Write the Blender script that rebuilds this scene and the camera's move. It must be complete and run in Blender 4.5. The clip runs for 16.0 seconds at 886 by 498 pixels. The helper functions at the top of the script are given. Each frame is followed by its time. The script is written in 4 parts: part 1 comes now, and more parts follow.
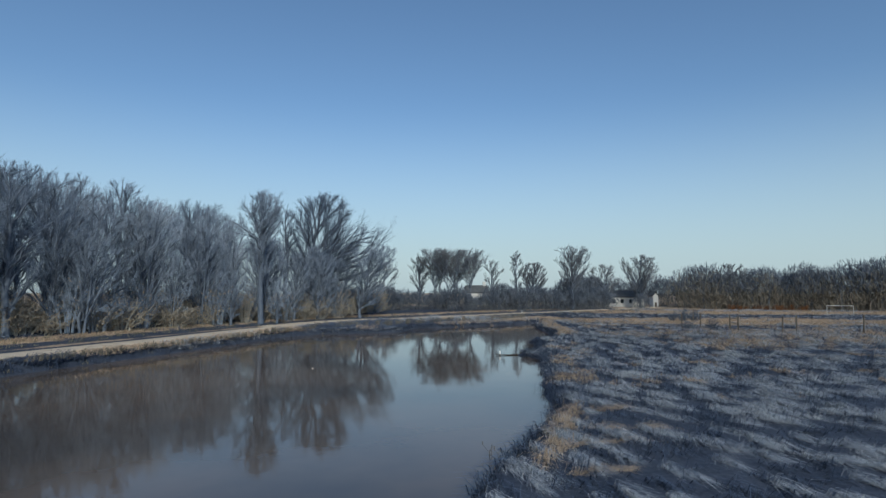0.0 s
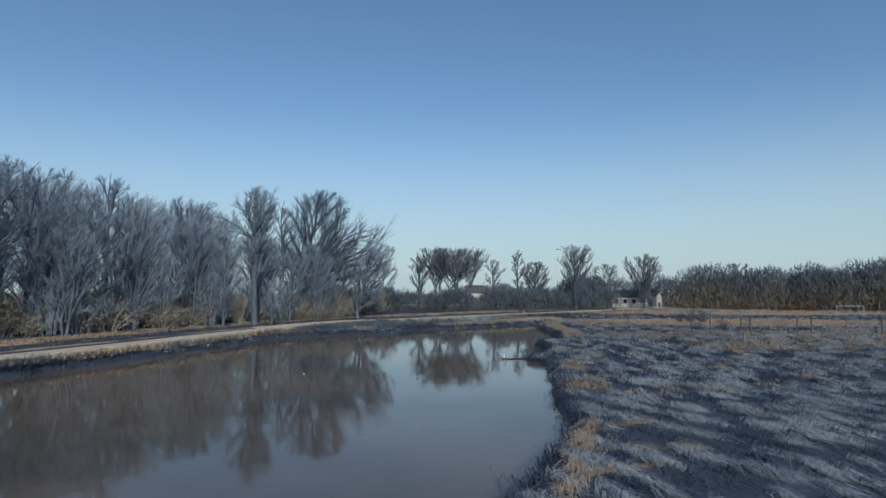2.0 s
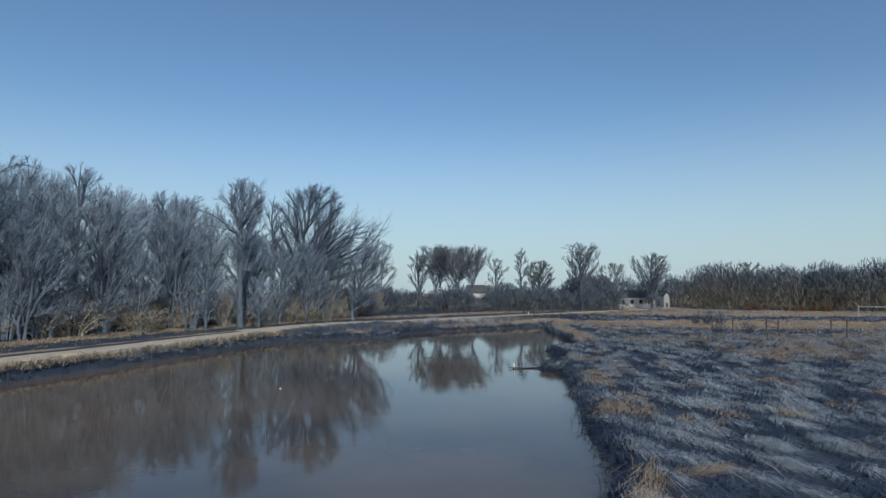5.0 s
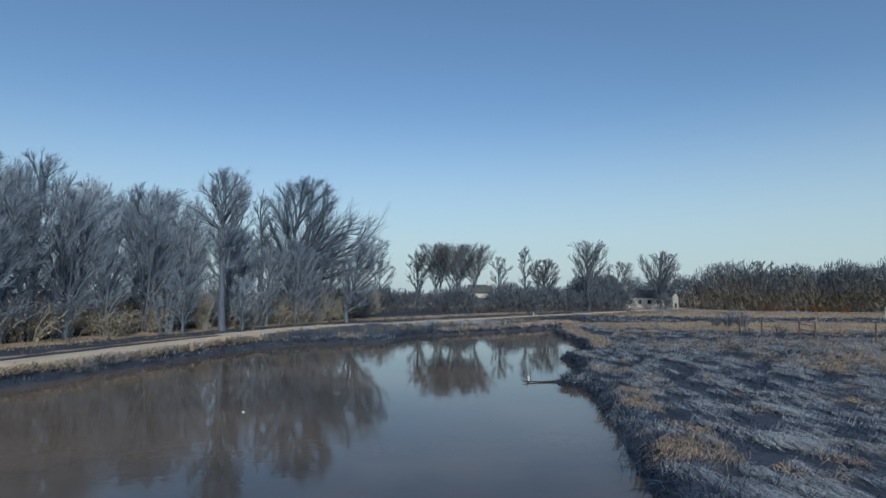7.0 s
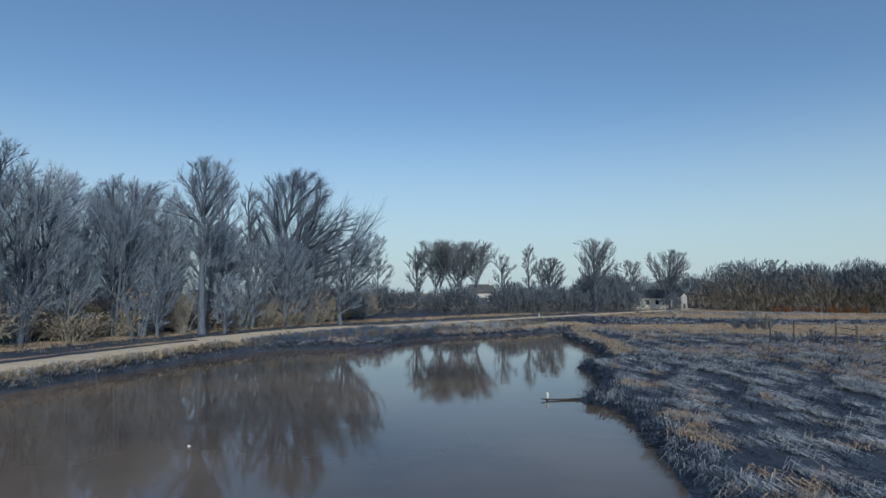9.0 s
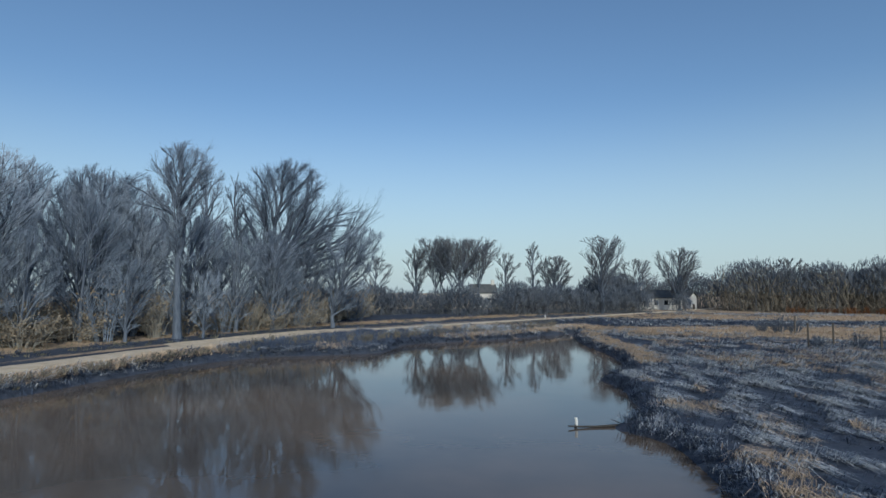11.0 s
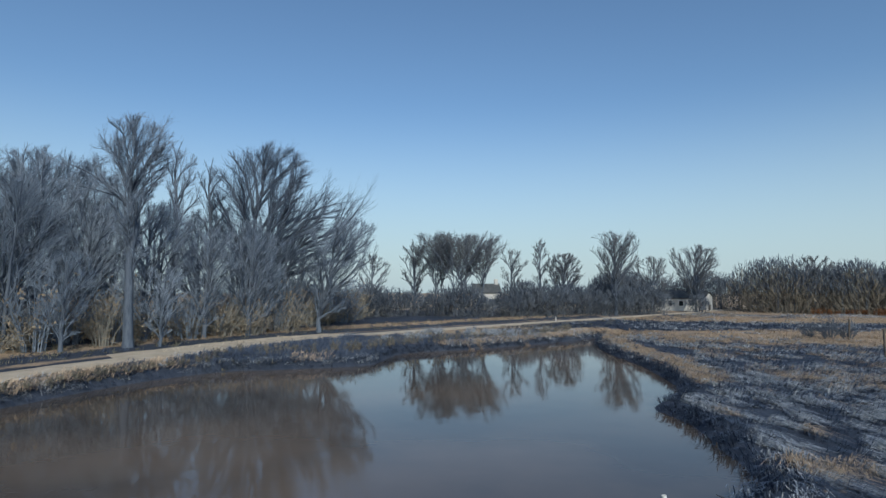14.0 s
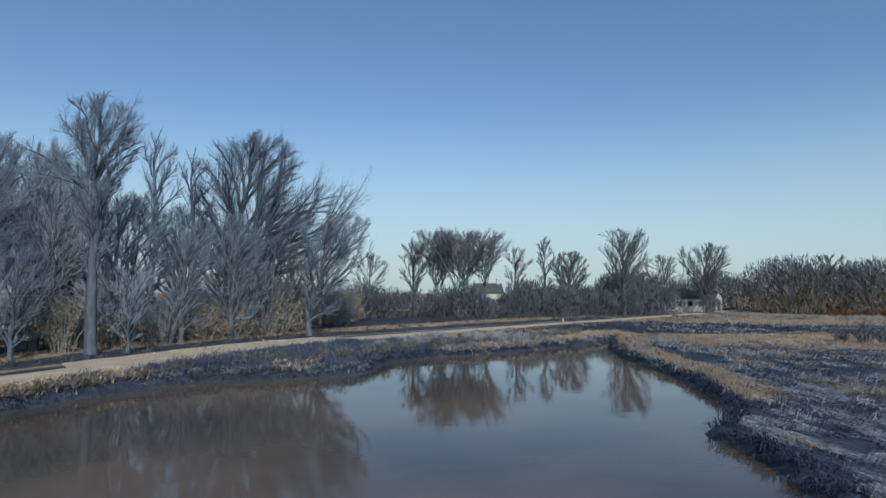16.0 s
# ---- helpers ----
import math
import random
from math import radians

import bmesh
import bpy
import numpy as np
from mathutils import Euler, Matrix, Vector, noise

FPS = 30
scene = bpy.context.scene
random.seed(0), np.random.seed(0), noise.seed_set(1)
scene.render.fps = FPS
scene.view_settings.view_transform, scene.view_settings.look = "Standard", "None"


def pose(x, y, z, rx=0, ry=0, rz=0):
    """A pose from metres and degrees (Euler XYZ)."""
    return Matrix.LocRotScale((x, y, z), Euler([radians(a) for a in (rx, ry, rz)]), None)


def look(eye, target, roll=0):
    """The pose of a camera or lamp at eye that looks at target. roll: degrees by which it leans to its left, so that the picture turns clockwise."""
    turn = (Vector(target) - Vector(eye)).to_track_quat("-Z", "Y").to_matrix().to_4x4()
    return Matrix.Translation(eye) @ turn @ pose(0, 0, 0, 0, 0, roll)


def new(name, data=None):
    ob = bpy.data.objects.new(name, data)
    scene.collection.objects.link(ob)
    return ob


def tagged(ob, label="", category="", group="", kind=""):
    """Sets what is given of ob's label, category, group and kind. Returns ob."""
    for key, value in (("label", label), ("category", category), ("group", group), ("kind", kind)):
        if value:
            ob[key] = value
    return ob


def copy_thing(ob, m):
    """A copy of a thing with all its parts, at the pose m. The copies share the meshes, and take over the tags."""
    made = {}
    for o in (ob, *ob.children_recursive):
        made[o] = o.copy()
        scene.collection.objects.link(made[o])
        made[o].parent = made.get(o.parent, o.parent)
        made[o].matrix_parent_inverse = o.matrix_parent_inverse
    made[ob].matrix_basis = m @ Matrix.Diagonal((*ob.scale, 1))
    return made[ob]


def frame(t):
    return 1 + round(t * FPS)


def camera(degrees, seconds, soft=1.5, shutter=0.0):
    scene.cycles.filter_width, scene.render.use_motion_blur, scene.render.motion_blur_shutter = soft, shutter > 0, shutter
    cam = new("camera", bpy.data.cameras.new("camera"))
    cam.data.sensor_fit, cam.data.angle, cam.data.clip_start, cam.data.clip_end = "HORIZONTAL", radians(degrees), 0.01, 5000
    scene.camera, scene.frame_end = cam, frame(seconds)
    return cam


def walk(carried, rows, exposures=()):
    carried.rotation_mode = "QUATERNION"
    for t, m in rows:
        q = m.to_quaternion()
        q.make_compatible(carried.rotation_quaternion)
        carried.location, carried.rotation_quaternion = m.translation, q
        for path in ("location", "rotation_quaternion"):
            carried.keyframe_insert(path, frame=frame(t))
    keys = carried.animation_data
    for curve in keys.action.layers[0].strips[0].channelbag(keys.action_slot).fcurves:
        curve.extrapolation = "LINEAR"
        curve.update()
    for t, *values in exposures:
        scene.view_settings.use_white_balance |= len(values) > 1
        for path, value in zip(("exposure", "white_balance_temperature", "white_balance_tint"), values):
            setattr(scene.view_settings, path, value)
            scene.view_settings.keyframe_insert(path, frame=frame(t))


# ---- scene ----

import random as rnd

# ---- camera: a level, straight flight low over the water ----
cam = camera(75.0, 16.0)
EYE, UNIT, TILT, DRIFT = 4.2, 31.8, 4.31, -0.01664
STEPS = [(0.0, 0.0), (0.5, .0169), (1.0, .0335), (1.5, .0508), (2.0, .0683), (2.5, .0858), (3.0, .1045), (3.5, .1255),
         (4.0, .1475), (4.6, .183), (5.3, .235), (6.0, .2905), (6.5, .3300), (7.0, .3670), (7.5, .4025), (8.0, .4382), (8.5, .4740),
         (9.0, .5090), (9.8, .5660), (10.6, .6240), (11.5, .6885), (12.0, .7250), (12.5, .7602), (13.0, .7961), (13.5, .8340), (14.0, .8700),
         (14.5, .9045), (15.0, .9390), (15.5, .9705), (16.0, .9936)]
walk(cam, [(t, pose(DRIFT * UNIT * s, UNIT * s, EYE, 90 + TILT, 0, 0)) for t, s in STEPS], exposures=[(0.0, 0.03, 6200, 3), (16.0, 0.1, 6200, 3)])

# ---- sky and sun ----
SUN_DIR = Vector((0.16, -0.83, 0.52)).normalized()
world = bpy.data.worlds.new("sky")
scene.world = world
world.use_nodes = True
wn = world.node_tree.nodes
sky = wn.new("ShaderNodeTexSky")
sky.sky_type, sky.sun_disc = "NISHITA", False
sky.sun_elevation = math.asin(SUN_DIR.z)
sky.sun_rotation = math.atan2(SUN_DIR.x, SUN_DIR.y)
sky.air_density, sky.dust_density, sky.ozone_density = 1.0, 1.2, 4.0
wn["Background"].inputs["Strength"].default_value = 0.115
# pale winter haze low down, all round the horizon
at, axes, low, haze = wn.new("ShaderNodeTexCoord"), wn.new("ShaderNodeSeparateXYZ"), wn.new("ShaderNodeMapRange"), wn.new("ShaderNodeMix")
low.interpolation_type, haze.data_type = "SMOOTHSTEP", "RGBA"
low.inputs["From Min"].default_value, low.inputs["From Max"].default_value = -0.02, 0.33
low.inputs["To Min"].default_value, low.inputs["To Max"].default_value = 0.85, 0.0
haze.inputs["B"].default_value = (4.2, 5.0, 5.4, 1)
for a, b in ((at.outputs["Generated"], axes.inputs[0]), (axes.outputs["Z"], low.inputs["Value"]), (low.outputs[0], haze.inputs["Factor"]),
             (sky.outputs["Color"], haze.inputs["A"]), (haze.outputs["Result"], wn["Background"].inputs["Color"])):
    world.node_tree.links.new(a, b)
sun_data = bpy.data.lights.new("sun", "SUN")
sun_data.energy, sun_data.angle, sun_data.color = 2.6, math.radians(0.6), (1.0, 0.93, 0.82)
sun = new("sun", sun_data)
sun.matrix_world = look(SUN_DIR * 100, (0, 0, 0))


# ---- materials ----
def material(name, dark, light, scale, rough=0.85, bump=0.3, detail=6.0, fine=9.0, metal=0.0, island=0.0, stretch=(1, 1, 1), each=0.0):
    """Two scales of noise between two colours, with relief; island, each: how far loose pieces and whole objects differ."""
    m = bpy.data.materials.new(name)
    m.use_nodes = True
    n, l = m.node_tree.nodes, m.node_tree.links
    b = n["Principled BSDF"]
    co = n.new("ShaderNodeTexCoord")
    mp = n.new("ShaderNodeMapping")
    mp.inputs["Scale"].default_value = stretch
    l.new(co.outputs["Object"], mp.inputs["Vector"])
    big, small = n.new("ShaderNodeTexNoise"), n.new("ShaderNodeTexNoise")
    big.inputs["Scale"].default_value, big.inputs["Detail"].default_value = scale, detail
    small.inputs["Scale"].default_value, small.inputs["Detail"].default_value = scale * fine, 4.0
    l.new(mp.outputs[0], big.inputs["Vector"])
    l.new(mp.outputs[0], small.inputs["Vector"])
    add = n.new("ShaderNodeMath")
    add.operation = "MULTIPLY_ADD"
    l.new(small.outputs["Fac"], add.inputs[0])
    add.inputs[1].default_value = 0.6
    l.new(big.outputs["Fac"], add.inputs[2])
    last = add.outputs[0]
    if island:
        geo = n.new("ShaderNodeNewGeometry")
        isl = n.new("ShaderNodeMath")
        isl.operation = "MULTIPLY_ADD"
        l.new(geo.outputs["Random Per Island"], isl.inputs[0])
        isl.inputs[1].default_value = island
        l.new(last, isl.inputs[2])
        last = isl.outputs[0]
    if each:
        info = n.new("ShaderNodeObjectInfo")
        own = n.new("ShaderNodeMath")
        own.operation = "MULTIPLY_ADD"
        l.new(info.outputs["Random"], own.inputs[0])
        own.inputs[1].default_value = each
        l.new(last, own.inputs[2])
        last = own.outputs[0]
    ramp = n.new("ShaderNodeMapRange")
    ramp.inputs["From Min"].default_value, ramp.inputs["From Max"].default_value = 0.5 + 0.2 * (island + each), 1.1 + 0.8 * (island + each)
    l.new(last, ramp.inputs["Value"])
    mix = n.new("ShaderNodeMix")
    mix.data_type = "RGBA"
    mix.inputs["A"].default_value, mix.inputs["B"].default_value = (*dark, 1), (*light, 1)
    l.new(ramp.outputs[0], mix.inputs["Factor"])
    l.new(mix.outputs["Result"], b.inputs["Base Color"])
    b.inputs["Roughness"].default_value, b.inputs["Metallic"].default_value = rough, metal
    b.inputs["Specular IOR Level"].default_value = 0.25
    if bump:
        bp = n.new("ShaderNodeBump")
        bp.inputs["Strength"].default_value, bp.inputs["Distance"].default_value = bump, 0.05
        l.new(add.outputs[0], bp.inputs["Height"])
        l.new(bp.outputs[0], b.inputs["Normal"])
    return m


BARK = material("bark", (0.034, 0.05, 0.082), (0.17, 0.2, 0.245), 2.5, stretch=(3, 3, 0.6), each=0.3)
TWIG = material("twig", (0.048, 0.077, 0.13), (0.335, 0.395, 0.475), 0.6, bump=0, island=0.4, each=0.4)
HEDGE = material("hedge_wood", (0.034, 0.052, 0.086), (0.145, 0.165, 0.195), 0.4, bump=0, island=0.4)
TWIG_FAR = material("far_twig", (0.043, 0.058, 0.085), (0.165, 0.172, 0.18), 0.4, bump=0, island=0.4)
FAR_BRUSH = material("far_brush", (0.075, 0.075, 0.072), (0.27, 0.235, 0.185), 0.4, bump=0, island=0.5)
LEAF_DRY = material("dry_leaf", (0.165, 0.135, 0.1), (0.385, 0.315, 0.225), 0.5, bump=0, island=0.6, each=0.3)
BRUSH = material("brush", (0.12, 0.13, 0.14), (0.38, 0.36, 0.31), 0.4, bump=0, island=0.5, each=0.3)
REED = material("reed", (0.26, 0.2, 0.145), (0.6, 0.47, 0.35), 0.8, bump=0, island=0.6)
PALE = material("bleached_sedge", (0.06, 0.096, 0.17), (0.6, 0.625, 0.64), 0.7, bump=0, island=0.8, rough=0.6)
HERB = material("dead_herbage", (0.045, 0.052, 0.065), (0.27, 0.235, 0.175), 0.7, bump=0, island=0.7)
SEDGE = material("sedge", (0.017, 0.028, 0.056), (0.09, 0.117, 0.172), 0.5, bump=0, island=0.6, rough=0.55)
MOSS = material("verge_grass", (0.08, 0.085, 0.075), (0.36, 0.325, 0.23), 0.6, bump=0, island=0.6)
GRAVEL = material("gravel", (0.36, 0.30, 0.225), (0.60, 0.51, 0.40), 1.2, fine=20, bump=0.5)
WET = material("wet_wood", (0.014, 0.014, 0.017), (0.05, 0.045, 0.042), 4.0, stretch=(6, 6, 1), rough=0.4)
WOOD = material("weathered_wood", (0.05, 0.045, 0.04), (0.18, 0.15, 0.12), 4.0, stretch=(6, 6, 1))
WALL_WHITE = material("white_render", (0.42, 0.42, 0.4), (0.6, 0.595, 0.57), 0.8, bump=0.1)
ROOF = material("slate_roof", (0.045, 0.05, 0.055), (0.105, 0.11, 0.112), 1.5)
RUST = material("rust_bracken", (0.07, 0.03, 0.015), (0.22, 0.10, 0.04), 0.6, bump=0, island=0.6)
WHITE = material("white_paint", (0.55, 0.55, 0.54), (0.72, 0.72, 0.70), 3.0, bump=0.05, rough=0.5)
GLASS = material("dark_glass", (0.02, 0.025, 0.03), (0.04, 0.045, 0.05), 1.0, rough=0.08, bump=0)


def ground_material():
    m = bpy.data.materials.new("ground_soil")
    m.use_nodes = True
    n, l = m.node_tree.nodes, m.node_tree.links
    b = n["Principled BSDF"]
    co = n.new("ShaderNodeTexCoord")
    dry = n.new("ShaderNodeAttribute")
    dry.attribute_name = "dry"
    cols = []
    for sc, a, c in ((0.5, (0.024, 0.033, 0.054, 1), (0.060, 0.073, 0.102, 1)), (0.35, (0.22, 0.165, 0.115, 1), (0.44, 0.335, 0.235, 1))):
        big, small = n.new("ShaderNodeTexNoise"), n.new("ShaderNodeTexNoise")
        big.inputs["Scale"].default_value, small.inputs["Scale"].default_value = sc, sc * 12
        big.inputs["Detail"].default_value = small.inputs["Detail"].default_value = 6
        l.new(co.outputs["Object"], big.inputs["Vector"])
        l.new(co.outputs["Object"], small.inputs["Vector"])
        s = n.new("ShaderNodeMath")
        s.operation = "ADD"
        l.new(big.outputs["Fac"], s.inputs[0])
        l.new(small.outputs["Fac"], s.inputs[1])
        r = n.new("ShaderNodeMapRange")
        r.inputs["From Min"].default_value, r.inputs["From Max"].default_value = 0.7, 1.3
        l.new(s.outputs[0], r.inputs["Value"])
        mx = n.new("ShaderNodeMix")
        mx.data_type = "RGBA"
        mx.inputs["A"].default_value, mx.inputs["B"].default_value = a, c
        l.new(r.outputs[0], mx.inputs["Factor"])
        cols.append((mx, s))
    edge = n.new("ShaderNodeMath")
    edge.operation = "MULTIPLY_ADD"
    l.new(cols[1][1].outputs[0], edge.inputs[0])
    edge.inputs[1].default_value = 0.8
    l.new(dry.outputs["Fac"], edge.inputs[2])
    sel = n.new("ShaderNodeMapRange")
    sel.inputs["From Min"].default_value, sel.inputs["From Max"].default_value = 1.15, 1.45
    l.new(edge.outputs[0], sel.inputs["Value"])
    mx = n.new("ShaderNodeMix")
    mx.data_type = "RGBA"
    l.new(sel.outputs[0], mx.inputs["Factor"])
    l.new(cols[0][0].outputs["Result"], mx.inputs["A"])
    l.new(cols[1][0].outputs["Result"], mx.inputs["B"])
    l.new(mx.outputs["Result"], b.inputs["Base Color"])
    b.inputs["Roughness"].default_value = 0.9
    b.inputs["Specular IOR Level"].default_value = 0.2
    bp = n.new("ShaderNodeBump")
    bp.inputs["Strength"].default_value, bp.inputs["Distance"].default_value = 0.6, 0.1
    l.new(cols[0][1].outputs[0], bp.inputs["Height"])
    l.new(bp.outputs[0], b.inputs["Normal"])
    return m


def water_material():
    m = bpy.data.materials.new("murky_water")
    m.use_nodes = True
    n, l = m.node_tree.nodes, m.node_tree.links
    b = n["Principled BSDF"]
    b.inputs["Roughness"].default_value, b.inputs["IOR"].default_value = 0.012, 1.29
    co = n.new("ShaderNodeTexCoord")
    silt = n.new("ShaderNodeTexNoise")
    silt.inputs["Scale"].default_value = 0.09
    silt.inputs["Detail"].default_value = 5.0
    l.new(co.outputs["Object"], silt.inputs["Vector"])
    mx = n.new("ShaderNodeMix")
    mx.data_type = "RGBA"
    mx.inputs["A"].default_value, mx.inputs["B"].default_value = (0.066, 0.059, 0.055, 1), (0.146, 0.113, 0.089, 1)
    cloud = n.new("ShaderNodeMapRange")
    cloud.interpolation_type = "SMOOTHSTEP"
    cloud.inputs["From Min"].default_value, cloud.inputs["From Max"].default_value = 0.33, 0.64
    l.new(silt.outputs["Fac"], cloud.inputs["Value"])
    l.new(cloud.outputs[0], mx.inputs["Factor"])
    l.new(mx.outputs["Result"], b.inputs["Base Color"])
    rip, swell = n.new("ShaderNodeTexNoise"), n.new("ShaderNodeTexNoise")
    rip.inputs["Scale"].default_value, swell.inputs["Scale"].default_value = 5.0, 0.7
    for x in (rip, swell):
        l.new(co.outputs["Object"], x.inputs["Vector"])
    s = n.new("ShaderNodeMath")
    s.operation = "MULTIPLY_ADD"
    l.new(swell.outputs["Fac"], s.inputs[0])
    s.inputs[1].default_value = 3.0
    l.new(rip.outputs["Fac"], s.inputs[2])
    bp = n.new("ShaderNodeBump")
    bp.inputs["Strength"].default_value, bp.inputs["Distance"].default_value = 0.07, 0.02
    l.new(s.outputs[0], bp.inputs["Height"])
    l.new(bp.outputs[0], b.inputs["Normal"])
    return m


GROUND, WATER = ground_material(), water_material()

# ---- plan: shore of the pond, line of the track ----
RIGHT_SHORE = [(0.2, 8), (0.6, 12.2), (1.6, 14.6), (2.9, 18), (4, 21), (4.2, 24), (5, 29), (5.4, 31.5), (5.9, 35), (5.9, 37.4), (5.0, 39.1), (6.5, 40.5), (7.1, 44), (7.5, 46.6), (7.2, 49.0), (8.6, 50.4), (9.9, 53.4), (10.7, 58.5), (11, 63), (11, 67), (11.8, 74), (13.6, 80), (15, 84)]
LEFT_SHORE = [(12, 79.5), (6.5, 74.5), (2, 71), (-3, 68), (-4.2, 64), (-5, 61.2), (-9.5, 59.5), (-12.3, 58.5), (-15.3, 53.5), (-18.1, 42), (-21.6, 30.5), (-24, 18), (-27, 0), (-28, -25), (-10, -34), (-2, -12)]
TRACK = [(-30, 5), (-24.9, 30), (-21.5, 42), (-18.5, 54), (-15.4, 62), (-12, 70), (-5, 78.6), (7.4, 92), (35.5, 121.5), (60, 150), (85, 185)]


def smooth(points, n=8, closed=False):
    """A Catmull-Rom line through points."""
    p = [np.array(q, float) for q in points]
    out, count = [], len(p)
    for i in range(count if closed else count - 1):
        a, b, c, d = [p[j % count] if closed else p[min(max(j, 0), count - 1)] for j in (i - 1, i, i + 1, i + 2)]
        for k in range(n):
            t = k / n
            out.append(0.5 * (2 * b + (c - a) * t + (2 * a - 5 * b + 4 * c - d) * t * t + (3 * b - a - 3 * c + d) * t ** 3))
    if not closed:
        out.append(p[-1])
    return np.array(out)


POND, WAY = smooth(RIGHT_SHORE + LEFT_SHORE, 4, True), smooth(TRACK, 8)


def to_line(x, y, line, closed=False):
    """Distance of each point to a line, and on which side of it (left: plus)."""
    best, side, along = np.full(x.shape, 1e9), np.zeros(x.shape), np.zeros(x.shape)
    n = len(line)
    for i in range(n if closed else n - 1):
        a, b = line[i], line[(i + 1) % n]
        d = b - a
        u = np.clip(((x - a[0]) * d[0] + (y - a[1]) * d[1]) / (d @ d), 0, 1)
        dx, dy = x - a[0] - u * d[0], y - a[1] - u * d[1]
        r = np.hypot(dx, dy)
        k = r < best
        best, side, along = np.where(k, r, best), np.where(k, np.sign(d[0] * dy - d[1] * dx), side), np.where(k, a[1] + u * d[1], along)
    return best, side, along


def in_pond(x, y):
    inside = np.zeros(x.shape, bool)
    n = len(POND)
    for i in range(n):
        (ax, ay), (bx, by) = POND[i], POND[(i + 1) % n]
        if ay != by:
            inside ^= ((ay > y) != (by > y)) & (x < (bx - ax) * (y - ay) / (by - ay) + ax)
    return inside


def waves(x, y, seed=0):
    r = np.random.RandomState(seed)
    z = np.zeros(x.shape)
    for k in range(9):
        a, w = r.uniform(0, 6.28), 0.25 * 1.5 ** k
        z += np.sin(w * (x * np.cos(a) + y * np.sin(a)) + r.uniform(0, 6.28)) / (1 + k)
    return z / 3


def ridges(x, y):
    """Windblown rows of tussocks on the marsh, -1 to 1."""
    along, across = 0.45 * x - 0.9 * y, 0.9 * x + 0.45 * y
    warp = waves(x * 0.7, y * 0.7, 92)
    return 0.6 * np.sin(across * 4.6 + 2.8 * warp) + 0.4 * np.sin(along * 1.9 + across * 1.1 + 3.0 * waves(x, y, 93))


def height(x, y):
    """Ground height over the water, which lies at 0."""
    x, y = np.asarray(x, float), np.asarray(y, float)
    d, _, _ = to_line(x, y, POND, True)
    wet = in_pond(x, y)
    t, side, _ = to_line(x, y, WAY)
    w = waves(x, y)
    left = np.clip((12 - t) / 10, 0, 1)
    left = np.where((side > 0), 1, left)
    comb = ridges(x, y) * np.clip(d - 1, 0, 1) * np.clip((70 - y) / 15, 0, 1)
    top = 0.32 + 0.10 * w + 0.075 * comb + 0.25 * np.clip((y - 55) / 60, 0, 1)
    levee = 0.70 + 0.03 * w + np.clip((t - 3) / 10, 0, 1) * (side > 0) * 0.45
    top = top + (levee - top) * left * left * (3 - 2 * left)
    lip = np.clip(d / 0.35, 0, 1) * np.minimum(top, 0.30)
    rise = np.clip((d - 0.2) / (0.8 + 1.4 * left), 0, 1)
    land = lip + np.maximum(top - 0.30, 0) * rise * (2 - rise)
    return np.where(wet, -np.clip(d * 0.35, 0, 1.2) - 0.02, land)


def field(x, y):
    """How far the marsh has turned to dry field, 0 to 1, with a ragged border."""
    return np.clip((y - 71 + 0.45 * (x - 25) + 12 * waves(x * 0.15, y * 0.45, 31)) / 12, 0, 1)


# ---- mesh helpers ----
def mesh_of(name, verts, faces, mat, smooth_shade=False, tris=None):
    """A mesh from an array of places, an array of quads and, where given, one of triangles."""
    v, f = np.asarray(verts, np.float32).reshape(-1, 3), np.asarray(faces, np.int32).reshape(-1, 4)
    t = np.zeros((0, 3), np.int32) if tris is None else np.asarray(tris, np.int32).reshape(-1, 3)
    me = bpy.data.meshes.new(name)
    me.vertices.add(len(v))
    me.vertices.foreach_set("co", v.ravel())
    me.loops.add(f.size + t.size)
    me.loops.foreach_set("vertex_index", np.concatenate([f.ravel(), t.ravel()]))
    me.polygons.add(len(f) + len(t))
    me.polygons.foreach_set("loop_start", np.concatenate([np.arange(0, f.size, 4), f.size + np.arange(0, t.size, 3)]).astype(np.int32))
    me.update(calc_edges=True)
    me.materials.append(mat)
    me.polygons.foreach_set("use_smooth", np.full(len(f) + len(t), smooth_shade))
    return me


def part(name, me, parent, label=""):
    ob = new(name, me)
    ob.parent = parent
    if label:
        ob["label"] = label
    return ob


def box_mesh(name, sx, sy, sz, mat, bevel=0.02, z0=0.0):
    bm = bmesh.new()
    bmesh.ops.create_cube(bm, size=1)
    bmesh.ops.scale(bm, vec=(sx, sy, sz), verts=bm.verts)
    bmesh.ops.translate(bm, vec=(0, 0, z0 + sz / 2), verts=bm.verts)
    if bevel:
        bmesh.ops.bevel(bm, geom=bm.edges[:], offset=bevel, segments=1, affect="EDGES")
    me = bpy.data.meshes.new(name)
    bm.to_mesh(me)
    bm.free()
    me.materials.append(mat)
    return me


# ---- ground, water, track ----
def axis(lo, hi, step, far, grow=1.18):
    a = list(np.arange(lo, hi + step / 2, step))
    s = step
    while a[-1] < far:
        s *= grow
        a.append(a[-1] + s)
    s = step
    while a[0] > -far:
        s *= grow
        a.insert(0, a[0] - s)
    return np.array(a)


